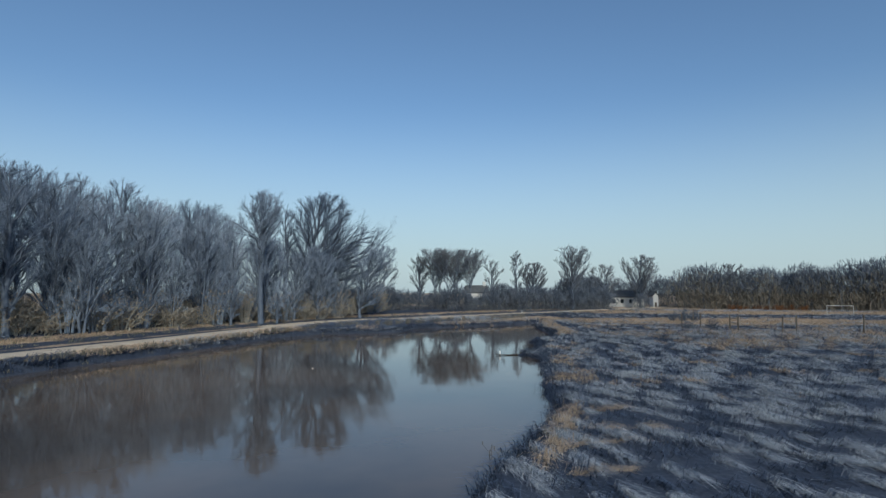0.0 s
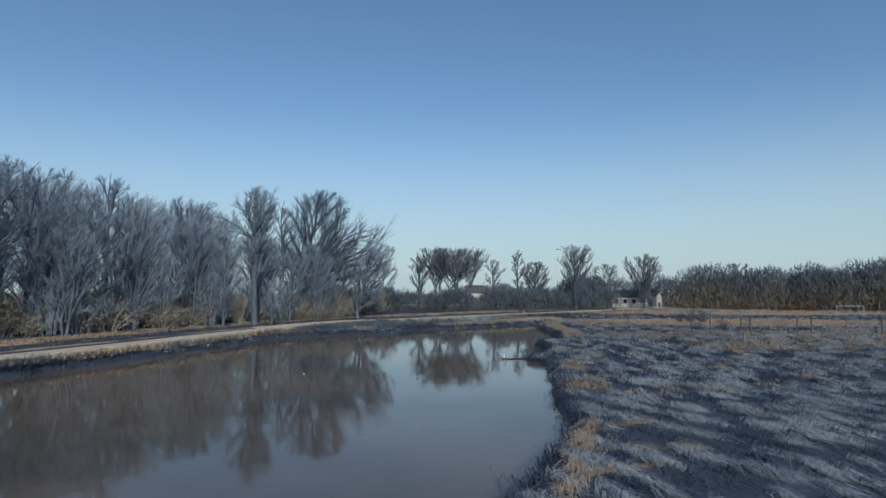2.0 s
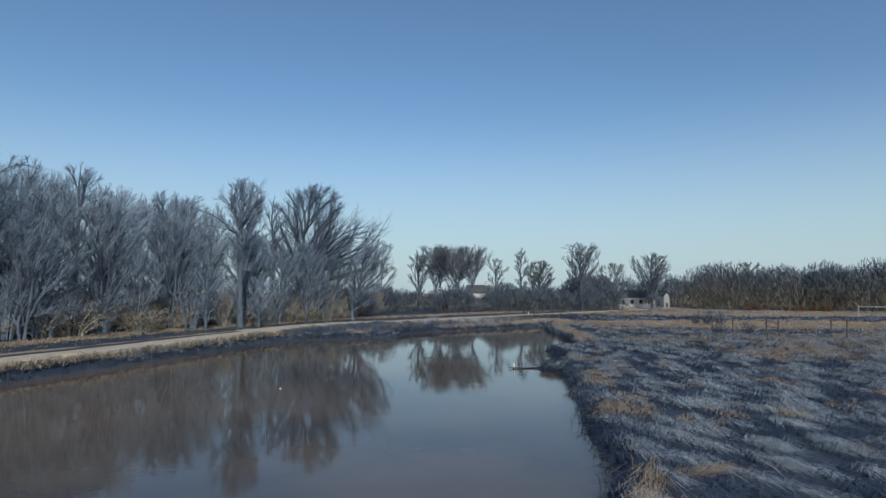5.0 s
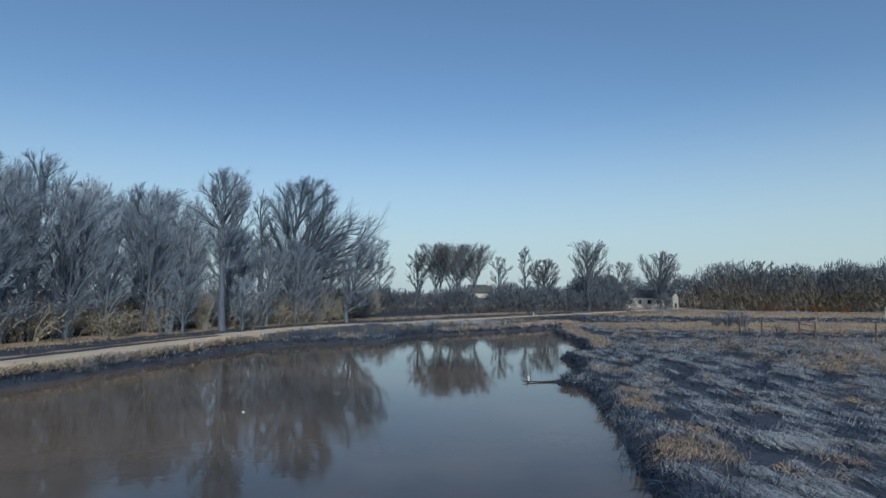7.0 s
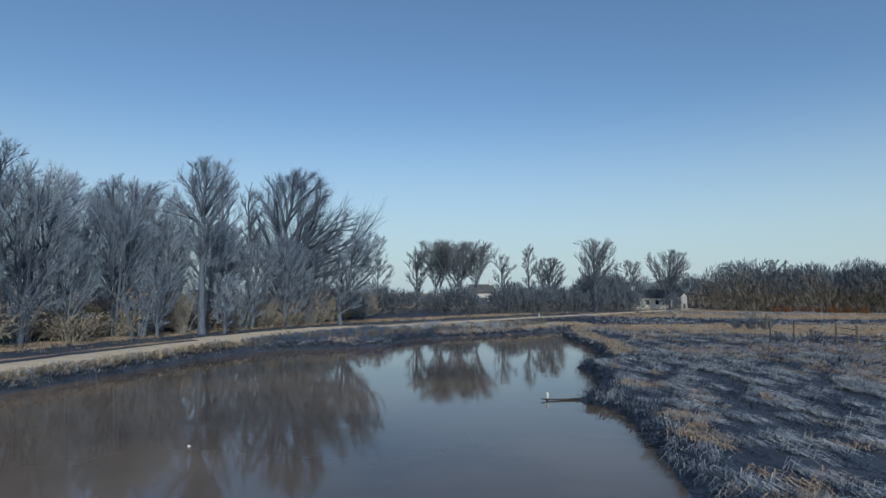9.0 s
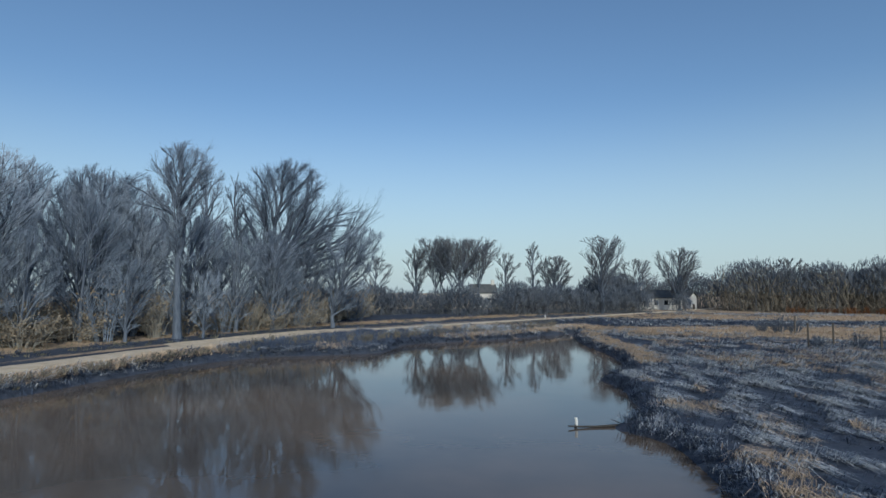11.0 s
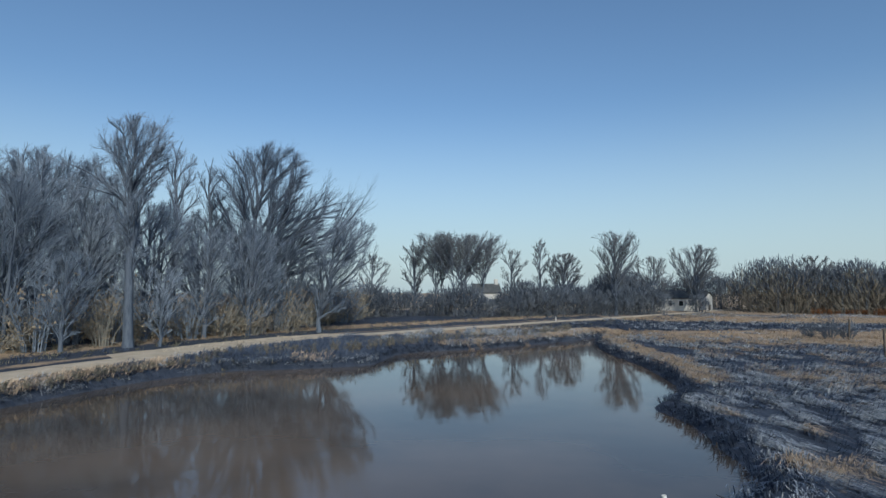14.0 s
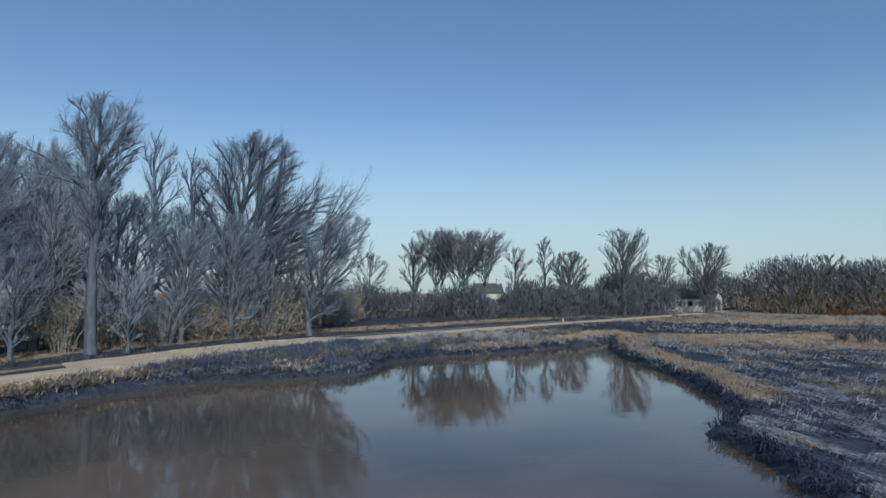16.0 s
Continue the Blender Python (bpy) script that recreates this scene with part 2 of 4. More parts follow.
def build_ground():
    xs, ys = axis(-26, 34, 0.4, 2500), axis(8, 92, 0.4, 2500)
    gx, gy = np.meshgrid(xs, ys)
    gz = height(gx, gy)
    nx, ny = len(xs), len(ys)
    verts = np.stack([gx, gy, gz], -1).reshape(-1, 3)
    i = np.arange(nx * ny).reshape(ny, nx)
    faces = np.stack([i[:-1, :-1], i[:-1, 1:], i[1:, 1:], i[1:, :-1]], -1).reshape(-1, 4)
    me = mesh_of("ground", verts, faces, GROUND, True)
    t, side, _ = to_line(gx, gy, WAY)
    d, _, _ = to_line(gx, gy, POND, True)
    w = waves(gx * 0.7, gy * 1.6, 5)
    meadow = field(gx, gy) * (side < 0) * np.clip(0.5 + 1.7 * waves(gx * 0.12, gy * 0.9, 30), 0, 1)
    verge = np.clip(1 - np.abs(t - 2.6) / 1.0, 0, 1) * 0.75
    wood_edge = np.clip(1.3 - np.abs(t - 6.9) / 1.7, 0, 1) * (side > 0)
    bank = np.clip(0.6 + 0.7 * waves(gx * 0.6, gy * 0.6, 51), 0, 1) * (side < 0) * (t < 6) * np.clip((d - 0.8) / 0.6, 0, 1) * (gx < 8)
    shore = np.clip(1 - np.abs(d - 1.4) / 1.2, 0, 1) * 0.3 * (side < 0)
    far = np.clip((np.hypot(gx, gy) - 100) / 40, 0, 1)
    dry = np.clip(np.maximum.reduce([meadow * 0.8, verge, wood_edge, bank, shore, far * 0.7]) + 0.25 * w, 0, 1) * np.clip((d - 0.5) / 0.7, 0, 1)
    at = me.attributes.new("dry", "FLOAT", "POINT")
    at.data.foreach_set("value", dry.ravel())
    tagged(new("ground", me), "dark peaty marsh soil with tan dry-grass patches", "ground", kind="structure")


def build_water():
    bm = bmesh.new()
    bmesh.ops.create_grid(bm, x_segments=2, y_segments=2, size=1)
    bmesh.ops.scale(bm, vec=(32, 68, 1), verts=bm.verts)
    bmesh.ops.translate(bm, vec=(-8, 26, 0), verts=bm.verts)
    me = bpy.data.meshes.new("water")
    bm.to_mesh(me)
    bm.free()
    me.materials.append(WATER)
    tagged(new("water", me), "still murky brown pond water reflecting trees and sky", "water", kind="structure")


def build_track():
    verts, faces = [], []
    n = len(WAY)
    for i, p in enumerate(WAY):
        d = WAY[min(i + 1, n - 1)] - WAY[max(i - 1, 0)]
        d = d / np.hypot(*d)
        nrm = np.array([-d[1], d[0]])
        ragged = 0.12 * math.sin(i * 2.3) + 0.08 * math.sin(i * 5.1)
        wide = 3.0 if 59 < p[1] < 75 else 0.9
        for o, dz in ((-1.35 + ragged, 0.0), (-0.75, 0.02), (0.0, 0.07), (0.75, 0.02), (wide + ragged, 0.0)):
            q = p + nrm * o
            verts.append((q[0], q[1], 0.735 + dz))
        for o in (wide + ragged + 0.1, -1.45 + ragged):
            q = p + nrm * o
            verts.append((q[0], q[1], 0.5))
    for i in range(n - 1):
        a = i * 7
        for k in range(7):
            faces.append((a + k, a + (k + 1) % 7, a + 7 + (k + 1) % 7, a + 7 + k))
    me = mesh_of("track", verts, faces, GRAVEL)
    tagged(new("track", me), "pale gravel track on the low bank beside the pond", "track", kind="structure")


build_ground()
build_water()
build_track()


# ---- bare trees ----
class Wood:
    """Collects tapered tubes, many at a time."""
    def __init__(self):
        self.v, self.f, self.t, self.n = [], [], [], 0

    def tubes(self, lines, r0, r1, sides):
        """lines: (m, k, 3); r0, r1: radius at the start and the end of each."""
        lines = np.asarray(lines, float)
        if lines.ndim == 2:
            lines = lines[None]
        m, k, _ = lines.shape
        d = np.gradient(lines, axis=1)
        d /= np.linalg.norm(d, axis=2, keepdims=True) + 1e-9
        ref = np.where(np.abs(d[..., 1:2]) < 0.9, np.array([0.05, 1.0, 0.0]), np.array([1.0, 0, 0]))
        u = np.cross(d, ref)
        u /= np.linalg.norm(u, axis=2, keepdims=True) + 1e-9
        w = np.cross(d, u)
        r = np.broadcast_to(r0, (m,))[:, None] + (np.broadcast_to(r1, (m,)) - np.broadcast_to(r0, (m,)))[:, None] * np.linspace(0, 1, k)[None]
        a = np.arange(sides) * 2 * math.pi / sides
        v = lines[:, :, None] + r[:, :, None, None] * (np.cos(a)[:, None] * u[:, :, None] + np.sin(a)[:, None] * w[:, :, None])
        i = np.arange(m * k * sides).reshape(m, k, sides) + self.n
        j = np.roll(i, -1, axis=2)
        self.f.append(np.stack([i[:, :-1], j[:, :-1], j[:, 1:], i[:, 1:]], -1).reshape(-1, 4))
        self.v.append(v.reshape(-1, 3))
        self.n += m * k * sides

    def cones(self, p, q, r):
        """Pointed three-sided twigs from p to q."""
        m = len(p)
        d = unit(q - p)
        u = unit(np.cross(d, np.where(np.abs(d[:, 1:2]) < 0.9, np.array([0.05, 1.0, 0.0]), np.array([1.0, 0, 0]))))
        w = np.cross(d, u)
        r = np.broadcast_to(r, (m,))[:, None]
        v = np.stack([p + r * u, p + r * (-0.5 * u + 0.87 * w), p + r * (-0.5 * u - 0.87 * w), q], 1)
        i = np.arange(m)[:, None] * 4 + self.n
        self.t.append(np.concatenate([i + (0, 1, 3), i + (1, 2, 3), i + (2, 0, 3)], 0))
        self.v.append(v.reshape(-1, 3))
        self.n += m * 4

    def mesh(self, name, mat, smooth_shade=False):
        return mesh_of(name, np.concatenate(self.v), np.concatenate(self.f) if self.f else [], mat, smooth_shade, np.concatenate(self.t) if self.t else None)

    def arrays(self):
        return np.concatenate(self.v), np.concatenate(self.f)


def arcs(p, q, c, n):
    """Curves from p to q, drawn to c: (m, n, 3)."""
    p, q, c = np.atleast_2d(p), np.atleast_2d(q), np.atleast_2d(c)
    t = np.linspace(0, 1, n)[None, :, None]
    return (1 - t) ** 2 * p[:, None] + 2 * t * (1 - t) * c[:, None] + t * t * q[:, None]


def unit(v):
    return v / (np.linalg.norm(v, axis=-1, keepdims=True) + 1e-9)


def resample(line, n):
    t, s = np.linspace(0, 1, n), np.linspace(0, 1, len(line))
    return np.stack([np.interp(t, s, line[:, j]) for j in range(3)], -1)


def dome(u, k):
    """1 below the height k, then rounding in to the top."""
    return 1.0 if u < k else math.sqrt(max(0.0, 1 - ((u - k) / (1.02 - k)) ** 2))


OUTLINE = {"round": lambda u: math.sqrt(max(0.04, 1 - (1.55 * u - 0.75) ** 2)) * dome(u, 0.7), "vase": lambda u: (0.35 + 0.8 * u ** 0.8) * dome(u, 0.62),
           "narrow": lambda u: (0.55 + 0.6 * u * (1.2 - u)) * dome(u, 0.7), "umbrella": lambda u: (0.3 + 0.72 * u ** 0.6) * dome(u, 0.72)}


def grow_tree(seed, H, spread, base, shape="round", n=(14, 7, 6, 6), fan=0.5, lean=(0, 0), limbs=(), twig=0.017, trunks=1, bough=1.0, spray=1):
    """A bare crown: limbs reach to the outline, branches and twigs fill it. Returns (trunk, crown)."""
    r = np.random.RandomState(seed)
    trunk, crown = Wood(), Wood()
    outline = OUTLINE[shape]
    stems = []
    for k in range(trunks):
        off = np.array([r.uniform(-1, 1), r.uniform(-1, 1), 0]) * (0 if trunks == 1 else spread * 0.25)
        if trunks > 4:
            a = k * 2.399 + 0.4
            off = np.array([math.cos(a), math.sin(a), 0]) * spread * 0.40 * math.sqrt((k + 0.4) / trunks)
        top = np.array([lean[0], lean[1], H * 0.93]) + off * 2 + np.array([r.uniform(-.4, .4), r.uniform(-.4, .4), 0])
        pts = arcs(off * (1.3 if trunks > 4 else 0.5), top, np.array([off[0] + lean[0] * 0.1, off[1] + lean[1] * 0.1, H * 0.5]) * ((1.4, 1.4, 1) if trunks > 4 else (1, 1, 1)), 9)[0]
        if trunks > 4:
            pts[:, 2] *= 1 - 0.3 * (off @ off) * 4 / spread ** 2
        pts[1:-1] += r.normal(0, H * 0.008, (7, 3))
        r0 = H * 0.016 / math.sqrt(trunks)
        foot = np.vstack([pts[0] - (0, 0, 0.3), pts[0] + (0, 0, 0.5)])
        trunk.tubes(foot, r0 * 1.8, r0 * 1.3, 9)
        trunk.tubes(pts, r0 * 1.35, r0 * 0.16, 9)
        stems.append((pts, r0))
    table = np.array([outline(u) for u in np.linspace(0, 1, 41)])
    lines, rads, lens, free = [], [], [], []
    for i, want in enumerate([None] * n[0] + list(limbs)):
        pts, r0 = stems[i % trunks]
        if want is None:
            u = ((i + r.uniform(0.1, 0.9)) / n[0]) ** 0.75
            ang = i * 2.399 + r.uniform(-.5, .5)
            R = spread * outline(u) * r.uniform(0.72, 1.0)
            target = np.array([(lean[0] + 0.06 * H) * (0.3 + 0.7 * u) - 0.03 * H + R * math.cos(ang), lean[1] * (0.3 + 0.7 * u) + R * math.sin(ang), base + (H * 0.94 - base) * u])
            if trunks > 4:
                target[:2] = pts[-1][:2] * (0.35 + 0.65 * u) + 0.5 * R * np.array([math.cos(ang), math.sin(ang)])
                target[2] = min(target[2], H * (0.97 - 0.27 * (target[0] ** 2 + target[1] ** 2) / spread ** 2))
            zs = max(base * 0.7, target[2] - (0.3 + 0.6 * fan) * R * 1.5 - 0.05 * H)
        else:
            target, zs = np.array(want[:3], float), want[3]
        s = np.array([np.interp(zs, pts[:, 2], pts[:, j]) for j in range(3)])
        d = target - s
        line = arcs(s, target, s + np.array([d[0] * (0.5 - 0.2 * fan), d[1] * (0.5 - 0.2 * fan), d[2] * (0.5 + 0.12 * fan)]), 7)[0]
        line[1:-1] += r.normal(0, 0.016 * np.linalg.norm(d), (5, 3))
        rl = max(0.04, r0 * (0.75 if want is None else 0.9) * (1 - 0.65 * zs / H)) * bough
        trunk.tubes(line, rl, rl * 0.25, 6)
        lines.append(line), rads.append(rl * 0.8), lens.append(np.linalg.norm(d)), free.append(want is not None)
    for p, rr in stems:
        lines.append(resample(p[4:], 7)), rads.append(rr * 0.4), lens.append(H * 0.35), free.append(False)
    lines, rads, lens, free = np.array(lines), np.array(rads), np.array(lens), np.array(free)
    for depth in (1, 2, 3):
        c, k = n[depth], lines.shape[1]
        L, R, G = np.repeat(lines, c, 0), np.repeat(rads, c), np.repeat(lens, c)
        m = len(L)
        u = 0.2 + 0.8 * (np.tile(np.arange(c), len(lines)) + r.uniform(0, 1, m)) / c
        i = u * (k - 1)
        j = np.minimum(i.astype(int), k - 2)
        w = np.arange(m)
        q = L[w, j] + (L[w, j + 1] - L[w, j]) * (i - j)[:, None]
        tan = unit(L[w, j + 1] - L[w, j])
        side = unit(np.cross(tan, r.normal(0, 1, (m, 3))))
        ln = np.minimum(G * r.uniform(0.4, 0.75, m) * (1.15 - 0.4 * u) * (0.85, 1.0, 1.3)[depth - 1], (3.2, 2.0, 1.7)[depth - 1] * H / 14)
        way = unit(tan * 1.0 + side * (0.5, 0.4, 0.42)[depth - 1] + np.array([0.07, 0, 0.16]))
        tip = q + way * ln[:, None]
        # keep the tips within the crown's outline
        F = np.repeat(free, c)
        slack, cut = r.uniform(0.88, 1.16, m), np.full(m, 0.22)
        for share in (0.4, 0.6, 0.8, 1.0):
            at = q + (tip - q) * share
            v = np.clip((at[:, 2] - base) / (H - base), 0, 1)
            off = np.hypot(at[:, 0] - lean[0] * (0.3 + 0.7 * v), at[:, 1] - lean[1] * (0.3 + 0.7 * v))
            inside = (off < spread * np.interp(v, np.linspace(0, 1, 41), table) * slack + 0.15) & (at[:, 2] < H * (0.97 + 0.25 * (slack - 1)))
            cut = np.where(inside | F, share, cut)
        tip = q + (tip - q) * cut[:, None]
        ln = ln * np.maximum(cut, 0.5)
        if depth == 3:
            crown.cones(q, tip, np.full(m, twig * 0.7))
            # the finest spray
            k = spray
            Q, T = np.repeat(q, k, 0), np.repeat(tip, k, 0)
            a = Q + (T - Q) * r.uniform(0.25, 0.9, (m * k, 1))
            b = a + unit(unit(T - Q) * 0.9 + r.normal(0, 0.33, (m * k, 3))) * np.repeat(ln, k)[:, None] * r.uniform(0.35, 0.75, (m * k, 1))
            b[:, 2] = np.minimum(b[:, 2], H + 0.15)
            crown.cones(a, b, np.full(m * k, twig * 0.5))
            break
        pts = arcs(q, tip, q + (tan * 0.55 + way * 0.45) * ln[:, None] * 0.5, 4 if depth < 2 else 2)
        rr = np.maximum(twig * (1.7 if depth == 1 else 1.1), R * 0.4)
        (trunk if depth == 1 else crown).tubes(pts, rr, np.maximum(rr * 0.35, twig * 0.5), 4 if depth == 1 else 3)
        lines, rads, lens, free = pts, rr * 0.8, ln, F
    return trunk, crown


def bare_tree(name, label, where, far=False, turn=0.0, group="", **kw):
    kw["n"] = (int(kw["n"][0] * 1.2), *kw["n"][1:])
    trunk, crown = grow_tree(**kw)
    ob = new(name)
    part("trunk", trunk.mesh("trunk", BARK, True), ob)
    part("crown", crown.mesh("crown", TWIG_FAR if far else TWIG), ob, "bare twigs without leaves")
    ob.matrix_basis = pose(where[0], where[1], float(height(where[0], where[1])), 0, 0, turn)
    return tagged(ob, label, "tree", group)


def again(ob, x, y, turn, scale, wide=1.0):
    return copy_thing(ob, pose(x, y, float(height(x, y)), 0, 0, turn) @ Matrix.Diagonal((scale * wide, scale * wide, scale, 1)))


WOODS = "bare trees of the wood"
FAR_TREES = "bare trees behind the far bank"
tall = bare_tree("tall_tree", "tall bare tree with a high narrow forked crown", (-20.1, 64), seed=3, H=15.3, spread=2.0, base=5.5, shape="vase", n=(15, 7, 6, 6), fan=0.9, group=WOODS, limbs=[(-2.7, -.5, 11.0, 8.0), (-1.7, .5, 12.4, 9.0), (1.5, 0, 12.3, 9.0)])
oak = bare_tree("oak_tree", "broad bare oak with a domed crown", (-19.0, 83), seed=5, H=18.0, spread=5.2, base=3.0, shape="round", n=(21, 8, 6, 6), fan=0.95, lean=(1.6, 0), limbs=[(9.0, -3, 8.4, 3.5), (7.4, -2, 9.8, 4.0), (5.6, 2, 11.2, 5), (7.0, 2, 7.2, 3.0), (8.3, -1, 6.2, 2.6), (6.4, 0, 10.4, 5), (7.9, 1, 8.9, 4), (4.6, -2, 12.6, 6)], group=WOODS, bough=1.4)
leaner = bare_tree("leaning_tree", "bare tree leaning out towards the pond", (-11.2, 78), seed=8, H=10.0, spread=3.2, base=1.6, shape="vase", n=(15, 7, 6, 6), fan=0.9, lean=(2.6, -1), group=WOODS, bough=1.3)
fan_tree = bare_tree("fan_tree", "bare tree with a wide fan of ascending limbs", (-33, 77), seed=11, H=15.4, spread=4.8, base=3.0, shape="vase", n=(19, 7, 6, 6), fan=0.95, group=WOODS, bough=1.3)
front = bare_tree("slender_tree", "slender bare tree among others in the wood", (-31.5, 56), seed=14, H=14.4, spread=3.4, base=2.0, shape="narrow", n=(18, 6, 5, 5), fan=0.95, group=WOODS)
front2 = bare_tree("forked_tree", "bare multi-stemmed tree at the wood's edge", (-35.8, 46), seed=17, H=14.2, spread=3.8, base=2.0, shape="vase", n=(17, 6, 5, 5), fan=0.95, trunks=3, group=WOODS, bough=1.3)
thin = bare_tree("birch_tree", "thin airy bare birch in the wood", (-24.4, 79), seed=21, H=16.8, spread=2.5, base=4, shape="narrow", n=(13, 6, 5, 5), fan=0.7, group=WOODS, twig=.014)
young = bare_tree("young_tree", "young bare tree low in the wood", (-16, 74), seed=24, H=8.6, spread=2.6, base=1.0, shape="vase", n=(13, 5, 5, 5), fan=0.9, group=WOODS)
bushy = bare_tree("alder_tree", "bushy bare alder with many stems", (-22.5, 72), seed=27, H=10.4, spread=3.0, base=1.5, shape="round", n=(17, 5, 5, 5), fan=0.95, trunks=3, group=WOODS, bough=1.3)

rnd.seed(4)
COPIES = [(front2, -34, 38, .98), (front, -30, 42, .9), (front2, -33, 51, 1.0), (bushy, -28.5, 50, 1.1), (fan_tree, -38, 60, .98), (front, -37.9, 73, 1.07), (front2, -28, 58, .9), (front, -26.5, 64.5, .88),
          (front2, -27, 71, .88), (thin, -22.0, 81, .93), (bushy, -23.8, 60.5, 1.0), (young, -13.9, 82.5, .9), (young, -21, 67.6, 1.15), (bushy, -17.6, 77, .95), (front, -30, 68, .95), (fan_tree, -44, 68, 1.0),
          (front2, -42, 52, 1.05), (front, -40, 42, 1.05), (front2, -46, 58, 1.1), (thin, -31, 84, .85), (young, -29.5, 46, 1.2), (bushy, -27.0, 55.0, 1.1), (young, -24.4, 66, 1.1), (fan_tree, -28, 92, .8), (front, -21, 95, .75), (front, -36, 32, .95), (front2, -33, 26, .95),
          (bushy, -31, 37, 1.15), (young, -18.2, 70.8, 1.0), (bushy, -14.6, 79.5, .8), (front2, -50, 47, 1.1), (front, -47, 76, 1.0), (bushy, -36, 66, 1.2), (bushy, -29, 76, 1.1), (bushy, -22, 87, .9), (young, -20.6, 60.8, .7), (young, -18.6, 65.0, .62), (bushy, -24.8, 56.4, .7), (young, -15.2, 75.6, .7), (bushy, -27.4, 46.5, .85),
          (front2, -44.5, 61, 1.04), (front, -40.5, 54, .98), (fan_tree, -41, 82, .98), (front2, -35.5, 86, .9), (front, -45, 70, 1.0), (fan_tree, -37, 48, .9)]
for ob, x, y, s in COPIES:
    again(ob, x - (1.6 if y < 62 else 0), y, rnd.uniform(-50, 50), s)

# trees on the far side
bare_tree("far_tree", "small bare tree behind the hedge", (-14.3, 140), far=True, seed=31, H=11, spread=3.6, base=3, n=(11, 5, 5, 5), fan=.6, twig=.024, group=FAR_TREES)
bare_tree("far_tree", "broad bare tree with a low domed crown", (1.3, 107), far=True, seed=32, H=11.3, spread=8.6, base=5.4, shape="umbrella", n=(54, 6, 5, 5), fan=.6, twig=.022, trunks=9, group=FAR_TREES, bough=1.3)
bare_tree("far_tree", "bare tree at the side of a domed group", (-4.4, 107), far=True, seed=33, H=9.9, spread=2.5, base=2.5, shape="vase", n=(12, 5, 5, 5), fan=.9, twig=.024, group=FAR_TREES)
bare_tree("far_tree", "slight bare tree beside a domed group", (9.3, 109), far=True, seed=34, H=9.4, spread=2.2, base=3, shape="vase", n=(10, 5, 5, 5), fan=.8, twig=.02, group=FAR_TREES)
bare_tree("far_tree", "thin straggling bare tree above the hedge", (15.6, 123), far=True, seed=35, H=12.2, spread=2.0, base=4, shape="narrow", n=(10, 5, 5, 5), fan=.6, twig=.022, group=FAR_TREES)
bare_tree("far_tree", "small bare tree with a dense round crown", (18.6, 119), far=True, seed=36, H=9.6, spread=3.0, base=3, shape="round", n=(17, 6, 5, 5), fan=.9, twig=.028, group=FAR_TREES, bough=1.4)
bare_tree("far_tree", "bare vase-shaped tree above the far hedge", (26.2, 117), far=True, seed=37, H=13.3, spread=3.9, base=4.0, shape="vase", n=(17, 6, 5, 5), fan=.95, twig=.022, group=FAR_TREES, bough=1.3)
bare_tree("far_tree", "low spreading bare tree above the hedge", (34.5, 124), far=True, seed=38, H=9.8, spread=3.8, base=2.5, shape="round", n=(13, 5, 5, 5), fan=.7, twig=.024, group=FAR_TREES)
bare_tree("far_tree", "dark domed bare tree with a pointed top", (44.6, 131), far=True, seed=39, H=12.2, spread=5.0, base=2.5, shape="umbrella", n=(19, 6, 5, 5), fan=.9, twig=.028, group=FAR_TREES, bough=1.4)
bare_tree("far_tree", "bare tree rising from the far wood", (64, 128), far=True, seed=40, H=10.4, spread=3.6, base=3, shape="round", n=(13, 5, 5, 5), fan=.7, twig=.026, group=FAR_TREES)


# ---- scrub: shrubs, hedges, far wood ----
def shrub_arrays(seed, H, W, stems=28, sub=8, leaves=260, leaf=0.09, thick=0.03, reach=0.36, low=0.6, under=9.0):
    r = np.random.RandomState(seed)
    wood = Wood()
    a, q = r.uniform(0, 6.283, stems), r.uniform(0.05, 1, stems) ** 0.6
    out = np.stack([np.cos(a), np.sin(a), 0 * a], -1)
    s = out * (W * 0.3 * q)[:, None] - (0, 0, 0.15)
    t = out * (W * q)[:, None] + np.stack([0 * a, 0 * a, H * r.uniform(low, 1.0, stems) * np.sqrt(np.maximum(0.2, 1 - 0.7 * q * q))], -1)
    c = s * 1.3
    c[:, 2] = t[:, 2] * 0.6
    lines = arcs(s, t, c, 5)
    wood.tubes(lines, thick, thick * 0.3, 3)
    L = np.repeat(lines, sub, 0)
    m = len(L)
    u = r.uniform(0.5, 3.99, m)
    j = u.astype(int)
    w = np.arange(m)
    p = L[w, j] + (L[w, j + 1] - L[w, j]) * (u - j)[:, None]
    e = p + unit(unit(L[:, -1] - L[:, 0]) + r.normal(0, 0.55, (m, 3))) * (H * r.uniform(0.1, reach, m))[:, None]
    e[:, 2] = np.maximum(e[:, 2], 0.05)
    wood.tubes(np.stack([p, e], 1), thick * 0.5, thick * 0.2, 3)
    k = r.randint(0, m, leaves)
    mid = p[k] + (e[k] - p[k]) * r.uniform(0.2, 1.1, (leaves, 1)) + r.normal(0, 0.06, (leaves, 3))
    a = unit(r.normal(0, 1, (leaves, 3))) * leaf * r.uniform(0.6, 1.3, (leaves, 1))
    b = unit(np.cross(a, r.normal(0, 1, (leaves, 3)))) * leaf * 0.5
    mid[:, 2] = np.where(mid[:, 2] > under, mid[:, 2] * r.uniform(0.2, 0.75, leaves), mid[:, 2])
    lv = np.stack([mid - a, mid + b, mid + a * 1.1, mid - b], 1).reshape(-1, 3)
    return (*wood.arrays(), lv, np.arange(leaves * 4).reshape(-1, 4))


